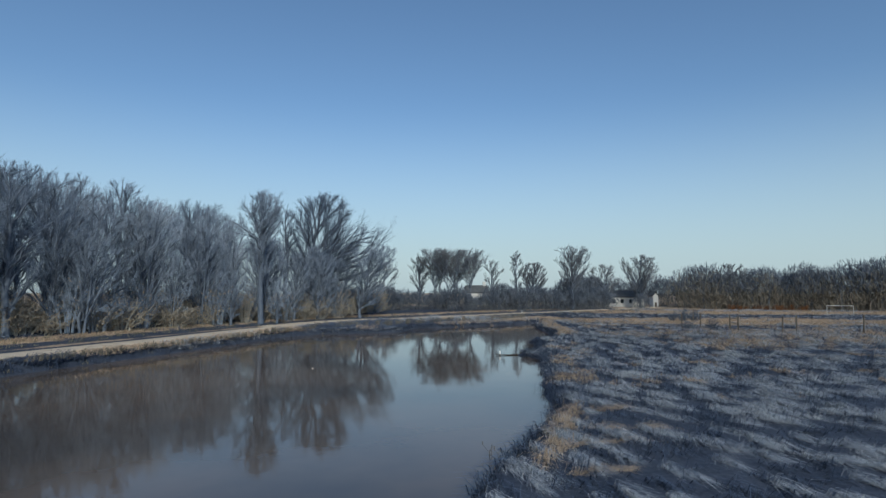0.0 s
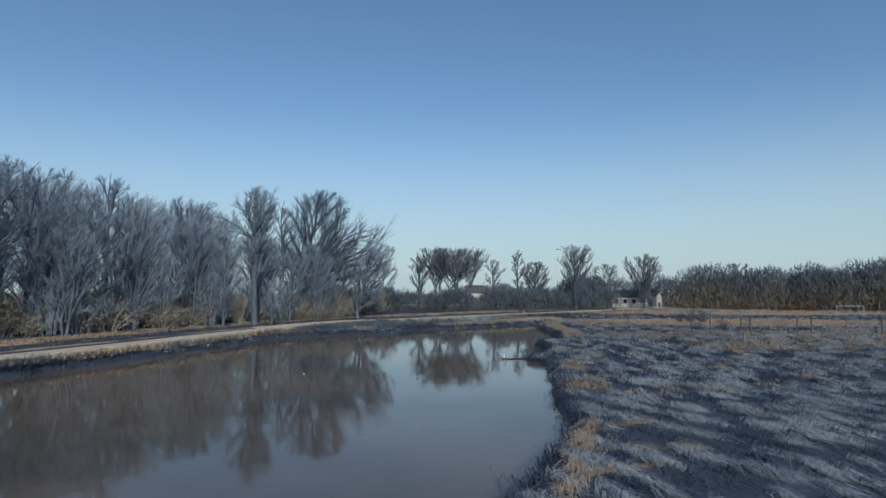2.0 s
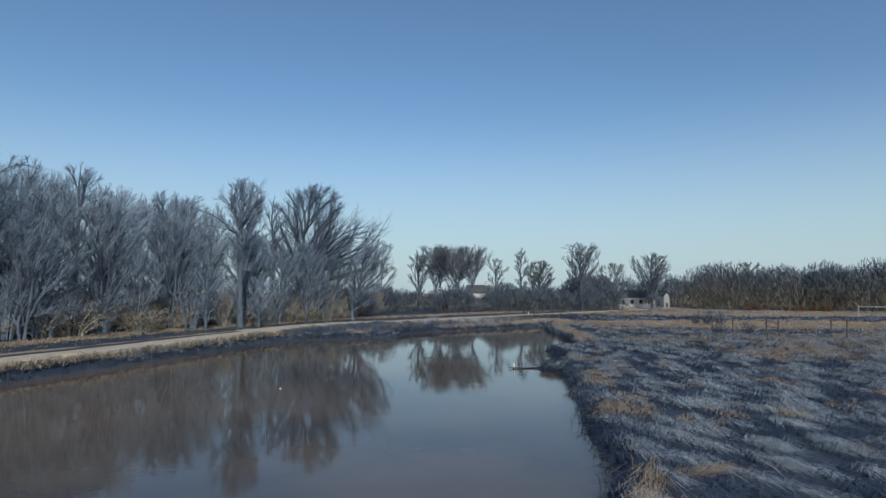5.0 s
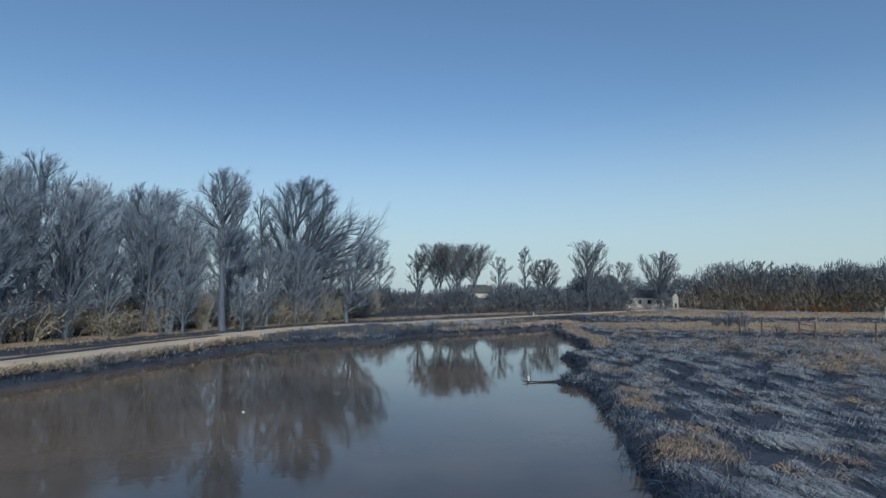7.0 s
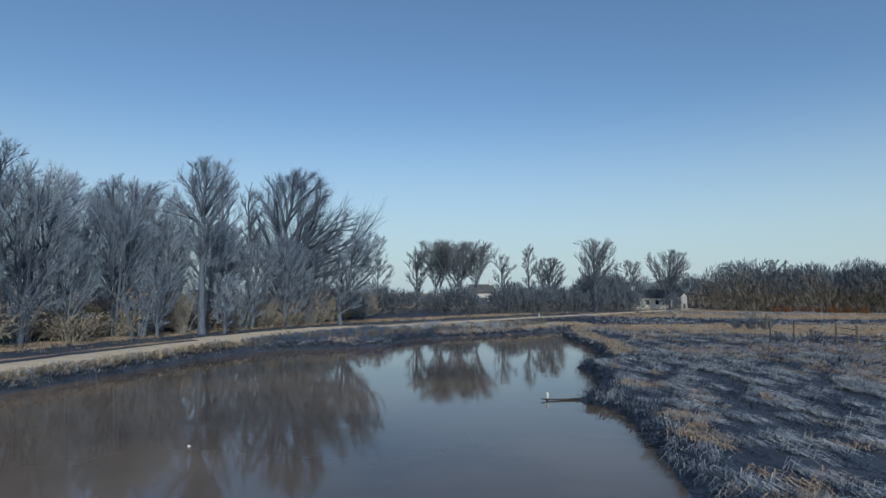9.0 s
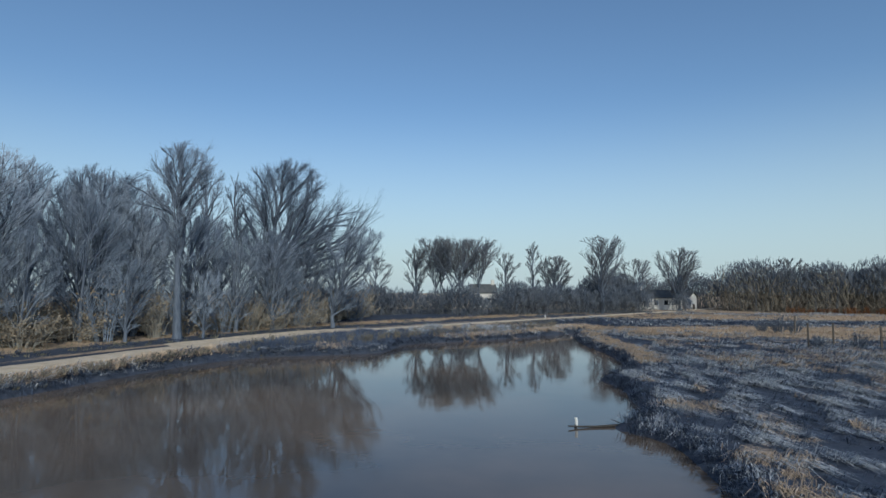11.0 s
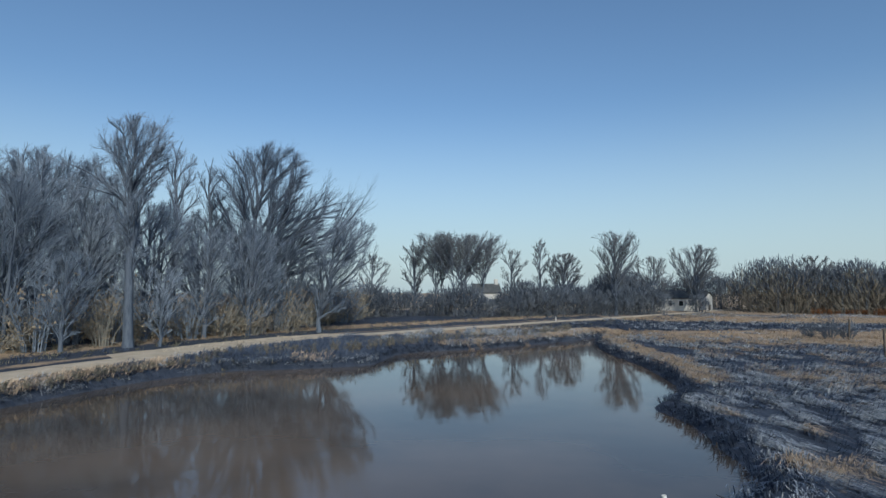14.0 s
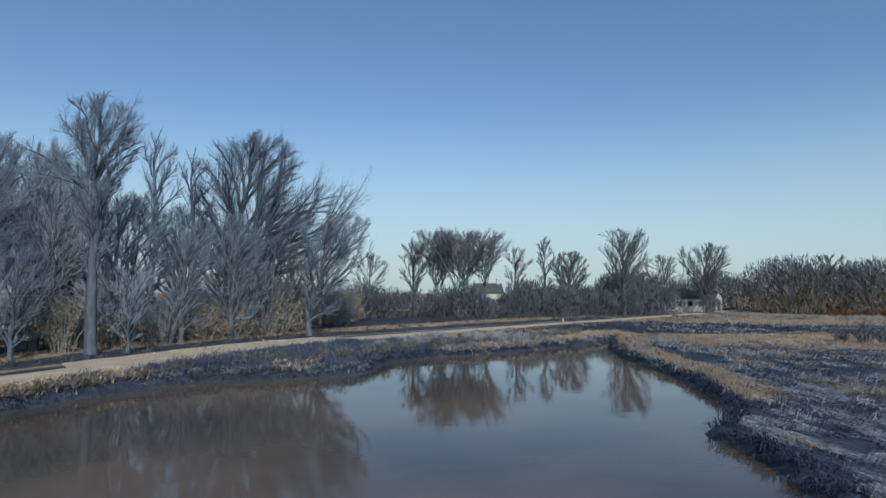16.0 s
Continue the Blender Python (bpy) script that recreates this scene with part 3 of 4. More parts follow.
def shrub(name, label, seed, H, W, wood_mat, leaf_mat, leaves=260, leaf=0.10):
    v, f, lv, lf = shrub_arrays(seed, H, W, leaves=leaves, leaf=leaf)
    ob = new(name)
    part("branchwork", mesh_of("branchwork", v, f, wood_mat), ob)
    part("foliage", mesh_of("foliage", lv, lf, leaf_mat), ob, "withered brown leaves")
    return tagged(ob, label, "shrub", "scrub below the trees")


kinds = [shrub("shrub", "bare bramble shrub with withered brown leaves", 51, 3.1, 2.2, BRUSH, LEAF_DRY, 800, 0.075),
         shrub("shrub", "grey bare thicket shrub below the trees", 52, 4.0, 2.0, TWIG, LEAF_DRY, 160),
         shrub("shrub", "low rust-brown shrub at the wood's edge", 53, 2.3, 1.9, BRUSH, LEAF_DRY, 900, 0.075)]
rnd.seed(9)
for i in range(120):
    y = 24 + 72 * (i + rnd.random()) / 120
    edge = float(np.interp(y, [24, 30, 42, 54, 62, 70, 78, 96], [-35.2, -33.6, -29.8, -26.2, -22.4, -18.2, -13.0, -8.5]))
    x = edge - abs(rnd.gauss(0, 1)) * 3.4 - 0.4
    k = kinds[i % 3]
    m = pose(x, y, float(height(x, y)), 0, 0, rnd.uniform(0, 360)) @ Matrix.Diagonal((*[rnd.uniform(0.8, 1.3)] * 2, rnd.uniform(0.75, 1.25), 1))
    if i < 3:
        k.matrix_basis = m
    else:
        copy_thing(k, m)


def crown_arrays(seed, H, stems, twigs, long, wide, inner=0.5):
    """A far bush or small tree of H m: stems, and short twigs all through a domed crown, those of the outer shell apart."""
    r = np.random.RandomState(seed)
    wood = Wood()
    a, q = r.uniform(0, 6.283, stems), np.sqrt(r.uniform(0, 0.8, stems))
    out = np.stack([np.cos(a) * q * 0.5, np.sin(a) * q * 0.5, 0 * a], -1) * H
    wood.tubes(arcs(out * 0.6 - (0, 0, 0.3), out + np.stack([0 * a, 0 * a, 0.75 * H * (1 - 0.4 * q ** 2.5)], -1), out * 0.7 + (0, 0, 0.4 * H), 4), wide * 0.9, wide * 0.4, 3)
    bits = []
    for n, shell in ((int(twigs * (1 - inner)), True), (int(twigs * inner), False)):
        a, q = r.uniform(0, 6.283, n), np.sqrt(r.uniform(0, 1, n))
        top = H * (1 - 0.5 * q ** 2.6) * (1 + 0.05 * np.sin(3 * a + seed) * q)
        z = top * (r.uniform(0.74, 1.0, n) if shell else r.uniform(0.0, 0.86, n))
        p = np.stack([np.cos(a) * q * 0.55 * H, np.sin(a) * q * 0.55 * H, z], -1)
        d = unit(p * (0.9, 0.9, 0.35) + r.normal(0, 0.26 * H, (n, 3)) + np.array([0.25, 0, 0.75]) * H) * (long * r.uniform(0.5, 1.3, n))[:, None]
        w = unit(np.cross(d, r.normal(0, 1, (n, 3)))) * (wide * r.uniform(0.5, 1.2, n))[:, None]
        bits.append((np.stack([p - d * 0.5 - w, p - d * 0.5 + w, p + d * 0.5 + w * 0.4, p + d * 0.5 - w * 0.4], 1).reshape(-1, 3), np.arange(n * 4).reshape(-1, 4)))
    return wood.arrays(), bits[0], bits[1]


def bushes(name, label, line, H, depth, count, seed, wood_mat, inner_mat, stems, twigs, long, wide, wob, gaps=(), inner=0.5):
    """A hedge or far wood: domed bushes along a line, in one mass."""
    r = np.random.RandomState(seed)
    kinds = [crown_arrays(seed * 10 + k, H, stems, twigs, long, wide, inner) for k in range(4)]
    path = smooth(line, 10)
    seg = np.r_[0, np.cumsum(np.hypot(*np.diff(path, axis=0).T))]
    out, n = [[[], []] for _ in range(3)], [0, 0, 0]
    for i in range(count):
        s = seg[-1] * (i + r.uniform()) / count
        x, y = np.interp(s, seg, path[:, 0]) + r.uniform(-1, 1) * depth * 0.3, np.interp(s, seg, path[:, 1]) + r.uniform(0, 1) * depth
        if any(lo < x < hi for lo, hi in gaps):
            continue
        low = 0.72 if any(lo - 1.7 < x < hi + 1.7 for lo, hi in gaps) else 1.0
        h = low * r.uniform(1 - 2 * wob, 1 + wob) * (1 + 0.06 * math.sin(s * 0.19 + seed) + 0.04 * math.sin(s * 0.6))
        c, d = math.cos(i * 2.4), math.sin(i * 2.4)
        for j, (v, f) in enumerate(kinds[i % 4]):
            v = np.asarray(v)
            out[j][0].append(np.stack([(v[:, 0] * c - v[:, 1] * d) * h + x, (v[:, 0] * d + v[:, 1] * c) * h + y, v[:, 2] * h + 0.5], -1))
            out[j][1].append(np.asarray(f) + n[j])
            n[j] += len(v)
    ob = new(name)
    for (v, f), what, mat in zip(out, ("branchwork", "crown_twigs", "undergrowth"), (wood_mat, wood_mat, inner_mat)):
        part(what, mesh_of(what, np.concatenate(v), np.concatenate(f), mat), ob)
    return tagged(ob, label, "hedge", kind="stuff")


def thicket(name, label, line, H, depth, count, seed, wood_mat, leaf_mat, wob=0.15, leaf=0.1, leaves=330, thick=0.03, stems=24, sub=14, gaps=(), reach=0.22, low=0.75, under=9.0, wide=0.8):
    """One long joined mass of shrubs along a line."""
    r = np.random.RandomState(seed)
    pieces = [shrub_arrays(seed + 60 + k, 1.0, 0.8, stems=stems, sub=sub, leaves=leaves, leaf=leaf / H, thick=thick / H, reach=reach, low=low, under=under) for k in range(3)]
    path = smooth(line, 10)
    seg = np.r_[0, np.cumsum(np.hypot(*np.diff(path, axis=0).T))]
    out = [[], [], [], []]
    nv = nl = 0
    for i in range(count):
        s = seg[-1] * (i + r.uniform()) / count
        x, y = np.interp(s, seg, path[:, 0]) + r.uniform(-1, 1) * depth * 0.3, np.interp(s, seg, path[:, 1]) + r.uniform(0, 1) * depth
        if any(lo < x < hi for lo, hi in gaps):
            continue
        h = H * r.uniform(1 - wob * 2, 1 + wob) * (1 + 0.05 * math.sin(s * 0.31 + seed) + 0.04 * math.sin(s * 0.83))
        v, f, lv, lf = pieces[i % 3]
        a = r.uniform(0, 6.28)
        rot = np.array([[math.cos(a), -math.sin(a), 0], [math.sin(a), math.cos(a), 0], [0, 0, 1]])
        move = lambda q: (q @ rot.T) * (h * wide, h * wide, h) + (x, y, 0.6)
        out[0].append(move(v)), out[1].append(f + nv), out[2].append(move(lv)), out[3].append(lf + nl)
        nv, nl = nv + len(v), nl + len(lv)
    v, f, lv, lf = [np.concatenate(o) for o in out]
    ob = new(name)
    part("branchwork", mesh_of("branchwork", v, f, wood_mat), ob)
    part("foliage", mesh_of("foliage", lv, lf, leaf_mat), ob, "withered leaves")
    return tagged(ob, label, "hedge", kind="stuff")


bushes("hedge", "dark bare hedge along the far bank", [(-22, 97), (-12, 99), (-4, 101), (6, 104), (20, 113), (36, 122), (47, 130)], 4.7, 4, 70, 1, HEDGE, TWIG_FAR, 8, 850, 0.5, 0.05, 0.1, ((5.4, 6.9), (35.9, 42.1), (44.9, 49.6)), 0.4)
bushes("hedge", "tall dark scrub behind the far hedge and cottages", [(27, 126), (34, 138), (43, 153), (56, 150), (64, 139)], 7.4, 2, 26, 5, HEDGE, TWIG_FAR, 8, 1100, 0.65, 0.06, 0.06, (), 0.4)
bushes("far_wood", "brown leafless wood on the far side", [(58.6, 131.5), (63.5, 127), (74, 121), (90, 110), (110, 98), (140, 80)], 9.6, 7, 75, 2, HEDGE, FAR_BRUSH, 9, 1500, 0.9, 0.062, 0.06, (), 0.62)
thicket("far_wood", "bare wood behind the trees", [(-78, 40), (-62, 75), (-45, 98), (-30, 112), (-20, 120)], 6.5, 10, 55, 3, TWIG_FAR, LEAF_DRY, 0.2, leaf=.14, leaves=150, sub=7)
thicket("undergrowth", "brown leafless undergrowth inside the wood", [(-39, 26), (-37, 34), (-33.5, 44), (-30, 54), (-26, 62.5), (-21.8, 70), (-16.5, 79), (-12, 95)], 3.4, 3.5, 90, 7, BRUSH, LEAF_DRY, 0.2, leaf=.09, leaves=420, thick=.03, stems=12, sub=8)
thicket("bracken", "low rust-brown bracken strip before the far wood", [(61, 124), (68, 121), (74, 117)], 1.0, 1.0, 30, 4, RUST, RUST, 0.2, leaf=.08, thick=.015, leaves=120, stems=14, sub=6)
thicket("bank_scrub", "dead herbage on the pond bank below the track", [(-13.5, 59.8), (-10, 61.3), (-6.5, 62.6), (-5.0, 66), (-2.5, 69.5), (2, 72.8), (7, 76.5), (12, 82)], 0.62, 1.8, 130, 5, HERB, HERB, 0.35, leaf=.06, leaves=40, thick=.014, stems=8, sub=3)
thicket("bank_scrub", "low dead weeds on the pond bank beside the track", [(-21.9, 30), (-18.4, 42), (-15.6, 53.3), (-12.9, 58.7)], 0.32, 0.4, 110, 6, HERB, HERB, 0.3, leaf=.05, leaves=40, thick=.012, stems=9, sub=4)


# ---- grass, sedge and reeds ----
def blades(name, label, xs, ys, count, length, width, lean, mat, seed, spread=0.12, flat=0.5, stray=0.5):
    """Tufts at the given places: count blades each, arching over towards lean."""
    r = np.random.RandomState(seed)
    n = len(xs) * count
    x, y = np.repeat(xs, count), np.repeat(ys, count)
    size = np.repeat(r.uniform(0.6, 1.3, len(xs)), count)
    x = x + r.normal(0, spread, n) * size
    y = y + r.normal(0, spread, n) * size
    z = np.repeat(height(np.asarray(xs), np.asarray(ys)), count) - 0.03
    L = length * size * r.uniform(0.5, 1.15, n)
    a = math.atan2(lean[1], lean[0]) + r.normal(0, stray, n) + 0.45 * waves(x * 0.35, y * 0.35, 71)
    fl = flat * r.uniform(0.4, 1.5, n)
    dx, dy = np.cos(a), np.sin(a)
    px, py = -dy, dx
    w = width * r.uniform(0.6, 1.3, n)
    rows = []
    for u, rise, out, ww in ((0, 0, 0, 1), (0.5, 0.55, 0.25, 0.9), (1, 0.85, 0.85, 0.12)):
        out = out * fl
        up = rise * np.clip(1.15 - 0.55 * fl * u, 0.12, 1)
        cx, cy, cz = x + dx * L * out, y + dy * L * out, z + L * up
        rows += [np.stack([cx - px * w * ww, cy - py * w * ww, cz], -1), np.stack([cx + px * w * ww, cy + py * w * ww, cz], -1)]
    v = np.stack(rows, 1).reshape(-1, 3)
    b = np.arange(n)[:, None] * 6
    f = np.concatenate([b + (0, 1, 3, 2), b + (2, 3, 5, 4)], 0)
    return tagged(new(name, mesh_of(name, v, f, mat)), label, "grass", kind="stuff")


r = np.random.RandomState(77)
COMB = (0.45, -0.9)


def scatter(n, x0, x1, y0, y1, keep):
    x, y = r.uniform(x0, x1, n), r.uniform(y0, y1, n)
    k = keep(x, y)
    return x[k], y[k]


def swaths(x, y, length, k):
    """Spreads each place into a row of k, combed by the wind."""
    u = np.linspace(-0.5, 0.5, k)[None] * length * r.uniform(0.5, 1.4, (len(x), 1))
    a = math.atan2(COMB[1], COMB[0]) + 0.5 * waves(x * 0.5, y * 0.5, 12)[:, None] + 0.5 * u
    return (x[:, None] + np.cos(a) * u).ravel(), (y[:, None] + np.sin(a) * u).ravel()


def marsh(x, y):
    d, _, _ = to_line(x, y, POND, True)
    t, side, _ = to_line(x, y, WAY)
    return ~in_pond(x, y) & (d > 0.25) & ((side < 0) & (t > 3))


def tan_patch(x, y):
    return waves(x * 0.7, y * 1.6, 5) + np.clip((y - 50 + 0.25 * (x - 25)) / 40, -.3, .5)


# dark tufts off the ridge crests: the shade of the troughs, put into colour
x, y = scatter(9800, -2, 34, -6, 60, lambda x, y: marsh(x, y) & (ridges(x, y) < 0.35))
blades("sedge", "flattened marsh sedge in tussocks, trough shade put into its dark colour", x, y, 14, 0.46, 0.012, COMB, SEDGE, 1, 0.17, 1.5, 0.35)
x, y = scatter(6500, 5, 80, 45, 110, lambda x, y: marsh(x, y) & ((field(x, y) < 0.35) | (waves(x * .12, y * .9, 30) < -0.03)))
blades("sedge", "dark marsh sedge", x, y, 9, 0.45, 0.026, COMB, SEDGE, 2, 0.2, 1.3)
# pale tufts only on the crests: light on the ridges, put into colour
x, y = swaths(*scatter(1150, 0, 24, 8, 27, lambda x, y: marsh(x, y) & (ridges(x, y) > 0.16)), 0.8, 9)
blades("bleached_sedge", "sedge in windblown swaths, crest light put into its pale colour", x, y, 17, 0.46, 0.0055, COMB, PALE, 6, 0.05, 1.9, 0.26)
x, y = swaths(*scatter(700, -2, 24, -8, 8.5, lambda x, y: marsh(x, y) & (ridges(x, y) > 0.2)), 1.0, 9)
blades("bleached_sedge", "sedge swaths beside the pond, crest light put into their pale colour", x, y, 6, 0.5, 0.011, COMB, PALE, 19, 0.05, 1.8, 0.25)
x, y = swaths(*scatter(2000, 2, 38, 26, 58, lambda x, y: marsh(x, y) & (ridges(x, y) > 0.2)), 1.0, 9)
blades("bleached_sedge", "sedge swaths across the marsh, crest light put into their pale colour", x, y, 9, 0.52, 0.011, COMB, PALE, 16, 0.06, 1.8, 0.24)
x, y = swaths(*scatter(1300, 8, 90, 48, 112, lambda x, y: marsh(x, y) & (field(x, y) < r.uniform(0.1, 1.1, x.shape))), 2.2, 12)
blades("bleached_sedge", "bleached sedge farther out on the marsh", x, y, 4, 0.5, 0.03, COMB, PALE, 7, 0.1, 1.4)
x, y = swaths(*scatter(900, 20, 110, 60, 125, lambda x, y: marsh(x, y) & (waves(x * .12, y * .9, 30) < 0.02)), 3.5, 9)
blades("bleached_sedge", "pale sedge lines on the far field", x, y, 4, 0.5, 0.03, COMB, PALE, 15, 0.1, 1.3)
x, y = scatter(12000, 0, 80, 10, 60, lambda x, y: marsh(x, y) & (tan_patch(x, y) > 0.56) & (y > 24))
blades("dry_grass", "tan dry grass in patches on the marsh", x, y, 12, 0.42, 0.012, COMB, REED, 3, 0.18, 1.6)
x, y = scatter(12000, 8, 120, 48, 130, lambda x, y: marsh(x, y) & (field(x, y) > r.uniform(0.2, 0.6, x.shape)) & (waves(x * .12, y * .9, 30) > r.uniform(-0.12, 0.06, x.shape)))
blades("dry_grass", "tan dry grass on the field behind the marsh", x, y, 7, 0.45, 0.03, COMB, REED, 10, 0.3, 1.2)


x, y = swaths(*scatter(800, 1, 60, 8, 75, lambda x, y: marsh(x, y) & (y > r.uniform(5, 70, x.shape))), 1.3, 9)
k = r.uniform(0, 1, len(x)) < np.where(y < 22, 0.35, 1.0)
x, y = x[k], y[k]
blades("dry_grass", "small tan tufts among the dark sedge", x, y, 8, 0.45, 0.014, COMB, REED, 13, 0.08, 1.7)
x, y = swaths(*scatter(1100, 14, 75, 36, 76, lambda x, y: marsh(x, y) & (x + 0.4 * y > 34) & (waves(x * .3, y * .9, 33) > -0.02)), 4.5, 10)
blades("dry_grass", "long tan streaks of dry grass over the marsh", x, y, 5, 0.52, 0.02, COMB, REED, 18, 0.07, 1.3, 0.3)


def near_shore(x, y):
    d, _, _ = to_line(x, y, POND, True)
    t, side, _ = to_line(x, y, WAY)
    tan = np.where(y > 53, 2.0, waves(x, y, 8))
    tan = tan + 1.2 * np.clip(1 - np.abs(y - 17) / 8, 0, 0.6) * (np.abs(d - 1.1 - 0.35 * waves(x, y, 9)) < 0.24)
    tan = tan - 0.9 * np.clip((22 - y) / 4, 0, 1) * (np.abs(d - 1.1 - 0.35 * waves(x, y, 9)) > 0.24)
    for at_y, reach, gain in ((17.0, 5.5, 0.25), (26.2, 1.8, 0.55), (41.2, 1.3, 0.8), (46.0, 1.2, 0.5)):
        tan = tan + gain * np.exp(-((y - at_y) / reach) ** 2)
    return ~in_pond(x, y) & (d > 0.6) & (d < 2.3) & (tan > 0.6) & (side < 0) & (t > 6)


x, y = scatter(24000, -1, 20, 8, 86, near_shore)
blades("reeds", "tan dry reeds along the water's edge", x, y, 18, 0.48, 0.0065, (-0.35, -0.8), REED, 4, 0.12, 1.7, 0.3)
# a few thin tan plumes run out from the shore over the marsh
x, y = [], []
for at_x, at_y, ang, run in ((2.9, 14.6, 0.5, 2.8), (3.9, 16.6, 0.12, 2.4), (2.6, 12.6, 0.45, 1.6), (4.6, 19.2, 0.4, 1.6)):
    k = r.uniform(0, 1, 30)
    x = np.r_[x, at_x + run * k * math.cos(ang) + r.normal(0, .04, 30)]
    y = np.r_[y, at_y + run * (k * math.sin(ang) - 0.12 * k * k) + r.normal(0, .04, 30)]
blades("reeds", "thin tan reed plumes laid over the dark sedge", x, y, 11, 0.36, 0.006, (0.9, 0.15), REED, 17, 0.05, 1.9, 0.25)
x, y = scatter(40000, -26, 20, 8, 86, lambda x, y: ~in_pond(x, y) & (to_line(x, y, POND, True)[0] < 0.6))
blades("shore_sedge", "dark wet sedge hanging over the water's edge", x, y, 12, 0.45, 0.014, (-0.8, -0.3), SEDGE, 8, 0.12, 1.0)


x, y = scatter(30000, -27, 20, 6, 86, lambda x, y: ~in_pond(x, y) & (to_line(x, y, POND, True)[0] > 0.15) & (to_line(x, y, POND, True)[0] < 1.1) & (waves(x * .9, y * .9, 61) > 0.0))
blades("shore_sedge", "bleached sedge leaning towards the water's edge", x, y, 11, 0.42, 0.0075, (-0.3, -0.75), PALE, 14, 0.12, 1.6, 0.3)


def verge(x, y):
    t, side, _ = to_line(x, y, WAY)
    d, _, _ = to_line(x, y, POND, True)
    return ~in_pond(x, y) & (d > 0.1) & (((side < 0) & (t > 1.5) & (t < 7)) | ((side > 0) & (t > 3.4) & (t < 9)))


x, y = scatter(15000, -40, 60, 15, 130, verge)
blades("verge_grass", "short rough grass beside the gravel track", x, y, 10, 0.30, 0.016, (0.7, -0.3), MOSS, 5, 0.14, 0.8)
x, y = swaths(*scatter(900, -40, 60, 15, 125, lambda x, y: verge(x, y)), 2.2, 8)
blades("bank_grass", "dark coarse grass on the bank of the track", x, y, 7, 0.34, 0.018, (0.6, 0.6), SEDGE, 9, 0.08, 0.8)


x, y = scatter(9000, -40, 60, 15, 125, lambda x, y: ~in_pond(x, y) & (np.abs(to_line(x, y, WAY)[0] - 2.2) < 0.6) & (to_line(x, y, WAY)[1] < 0) & (waves(x * .5, y * .5, 41) > -0.25))
blades("dry_grass", "tan dry grass along the lower edge of the track", x, y, 9, 0.26, 0.013, (0.7, -0.5), REED, 11, 0.13, 1.0)
x, y = scatter(34000, -45, 40, 15, 125, lambda x, y: (np.abs(to_line(x, y, WAY)[0] - 6.5) < 1.2) & (to_line(x, y, WAY)[1] > 0) & (waves(x * .3, y * .3, 43) > -0.3))
blades("dry_grass", "tan dry grass between the track and the wood", x, y, 9, 0.4, 0.016, (0.7, -0.5), REED, 12, 0.16, 0.9)


def left_bank(lo, hi):
    """Places on the bank between the pond and the track, lo to hi metres from the water."""
    def keep(x, y):
        d, _, _ = to_line(x, y, POND, True)
        t, side, _ = to_line(x, y, WAY)
        return ~in_pond(x, y) & (side < 0) & (t < 14) & (t > 1.5) & (d > lo) & (d < hi) & ((x < 6) | (y > 72))
    return keep


x, y = scatter(30000, -27, 16, 24, 90, lambda x, y: left_bank(0.5, 2.4)(x, y) & (waves(x * .6, y * .6, 51) > -0.2))
blades("bank_grass", "tan and olive dead grass on the pond bank", x, y, 11, 0.5, 0.015, (0.35, 0.9), REED, 21, 0.16, 1.7)
x, y = scatter(30000, -27, 16, 24, 90, lambda x, y: left_bank(0.3, 9)(x, y) & (waves(x * .6, y * .6, 51) < -0.05))
blades("bank_grass", "dark coarse grass clumps on the pond bank", x, y, 11, 0.48, 0.015, (0.4, 0.9), SEDGE, 22, 0.16, 1.5)
x, y = scatter(26000, -16, 10, 56, 80, lambda x, y: left_bank(1.2, 9)(x, y) & (waves(x * .8, y * .8, 53) > 0.0))
blades("bank_grass", "pale grey-green tufts of tall grass on the bank", x, y, 9, 0.6, 0.012, (0.8, 0.2), PALE, 23, 0.12, 0.7)

x, y = scatter(30000, -27, 16, 20, 90, lambda x, y: left_bank(0.25, 2.6)(x, y) & (waves(x * .9, y * .5, 57) > 0.12))
blades("bank_grass", "blue-grey grass laid over along the pond bank", x, y, 9, 0.5, 0.013, (0.35, 0.9), PALE, 24, 0.14, 1.9)

# pale rubble along the outer edge of the wide part of the track
rub_v, rub_f = [], []
for i in range(260):
    k = r.uniform(0, 1)
    at_y = 59.6 + 15 * k
    c = np.array([np.interp(at_y, WAY[:, 1], WAY[:, 0]), at_y])
    d = unit(np.array([np.interp(at_y + 1, WAY[:, 1], WAY[:, 0]), at_y + 1]) - c)
    c = c + np.array([-d[1], d[0]]) * (2.0 + r.normal(0, .55))
    h = .02 + .06 * r.uniform() ** 4
    ring = [(c[0] + h * r.uniform(.7, 1.3) * math.cos(a), c[1] + h * r.uniform(.7, 1.3) * math.sin(a)) for a in (0.3, 1.9, 3.4, 5.0)]
    b = len(rub_v)
    rub_v += [(p[0], p[1], .70) for p in ring] + [(c[0] + (p[0] - c[0]) * .6, c[1] + (p[1] - c[1]) * .6, .74 + h * r.uniform(.7, 1.3)) for p in ring]
    rub_f += [(b + q, b + (q + 1) % 4, b + 4 + (q + 1) % 4, b + 4 + q) for q in range(4)] + [(b + 4, b + 5, b + 6, b + 7)]
tagged(new("rubble", mesh_of("rubble", rub_v, rub_f, GRAVEL)), "pale broken stones along the track's edge", "stones", kind="stuff")


# ---- small things ----
def on_ground(ob, x, y, turn=0.0, sink=0.0):
    ob.matrix_basis = pose(x, y, float(height(x, y)) - sink, 0, 0, turn)
    return ob


def rod(pts, r0, r1, sides=7):
    w = Wood()
    w.tubes(np.array(pts, float), r0, r1, sides)
    return w.arrays()


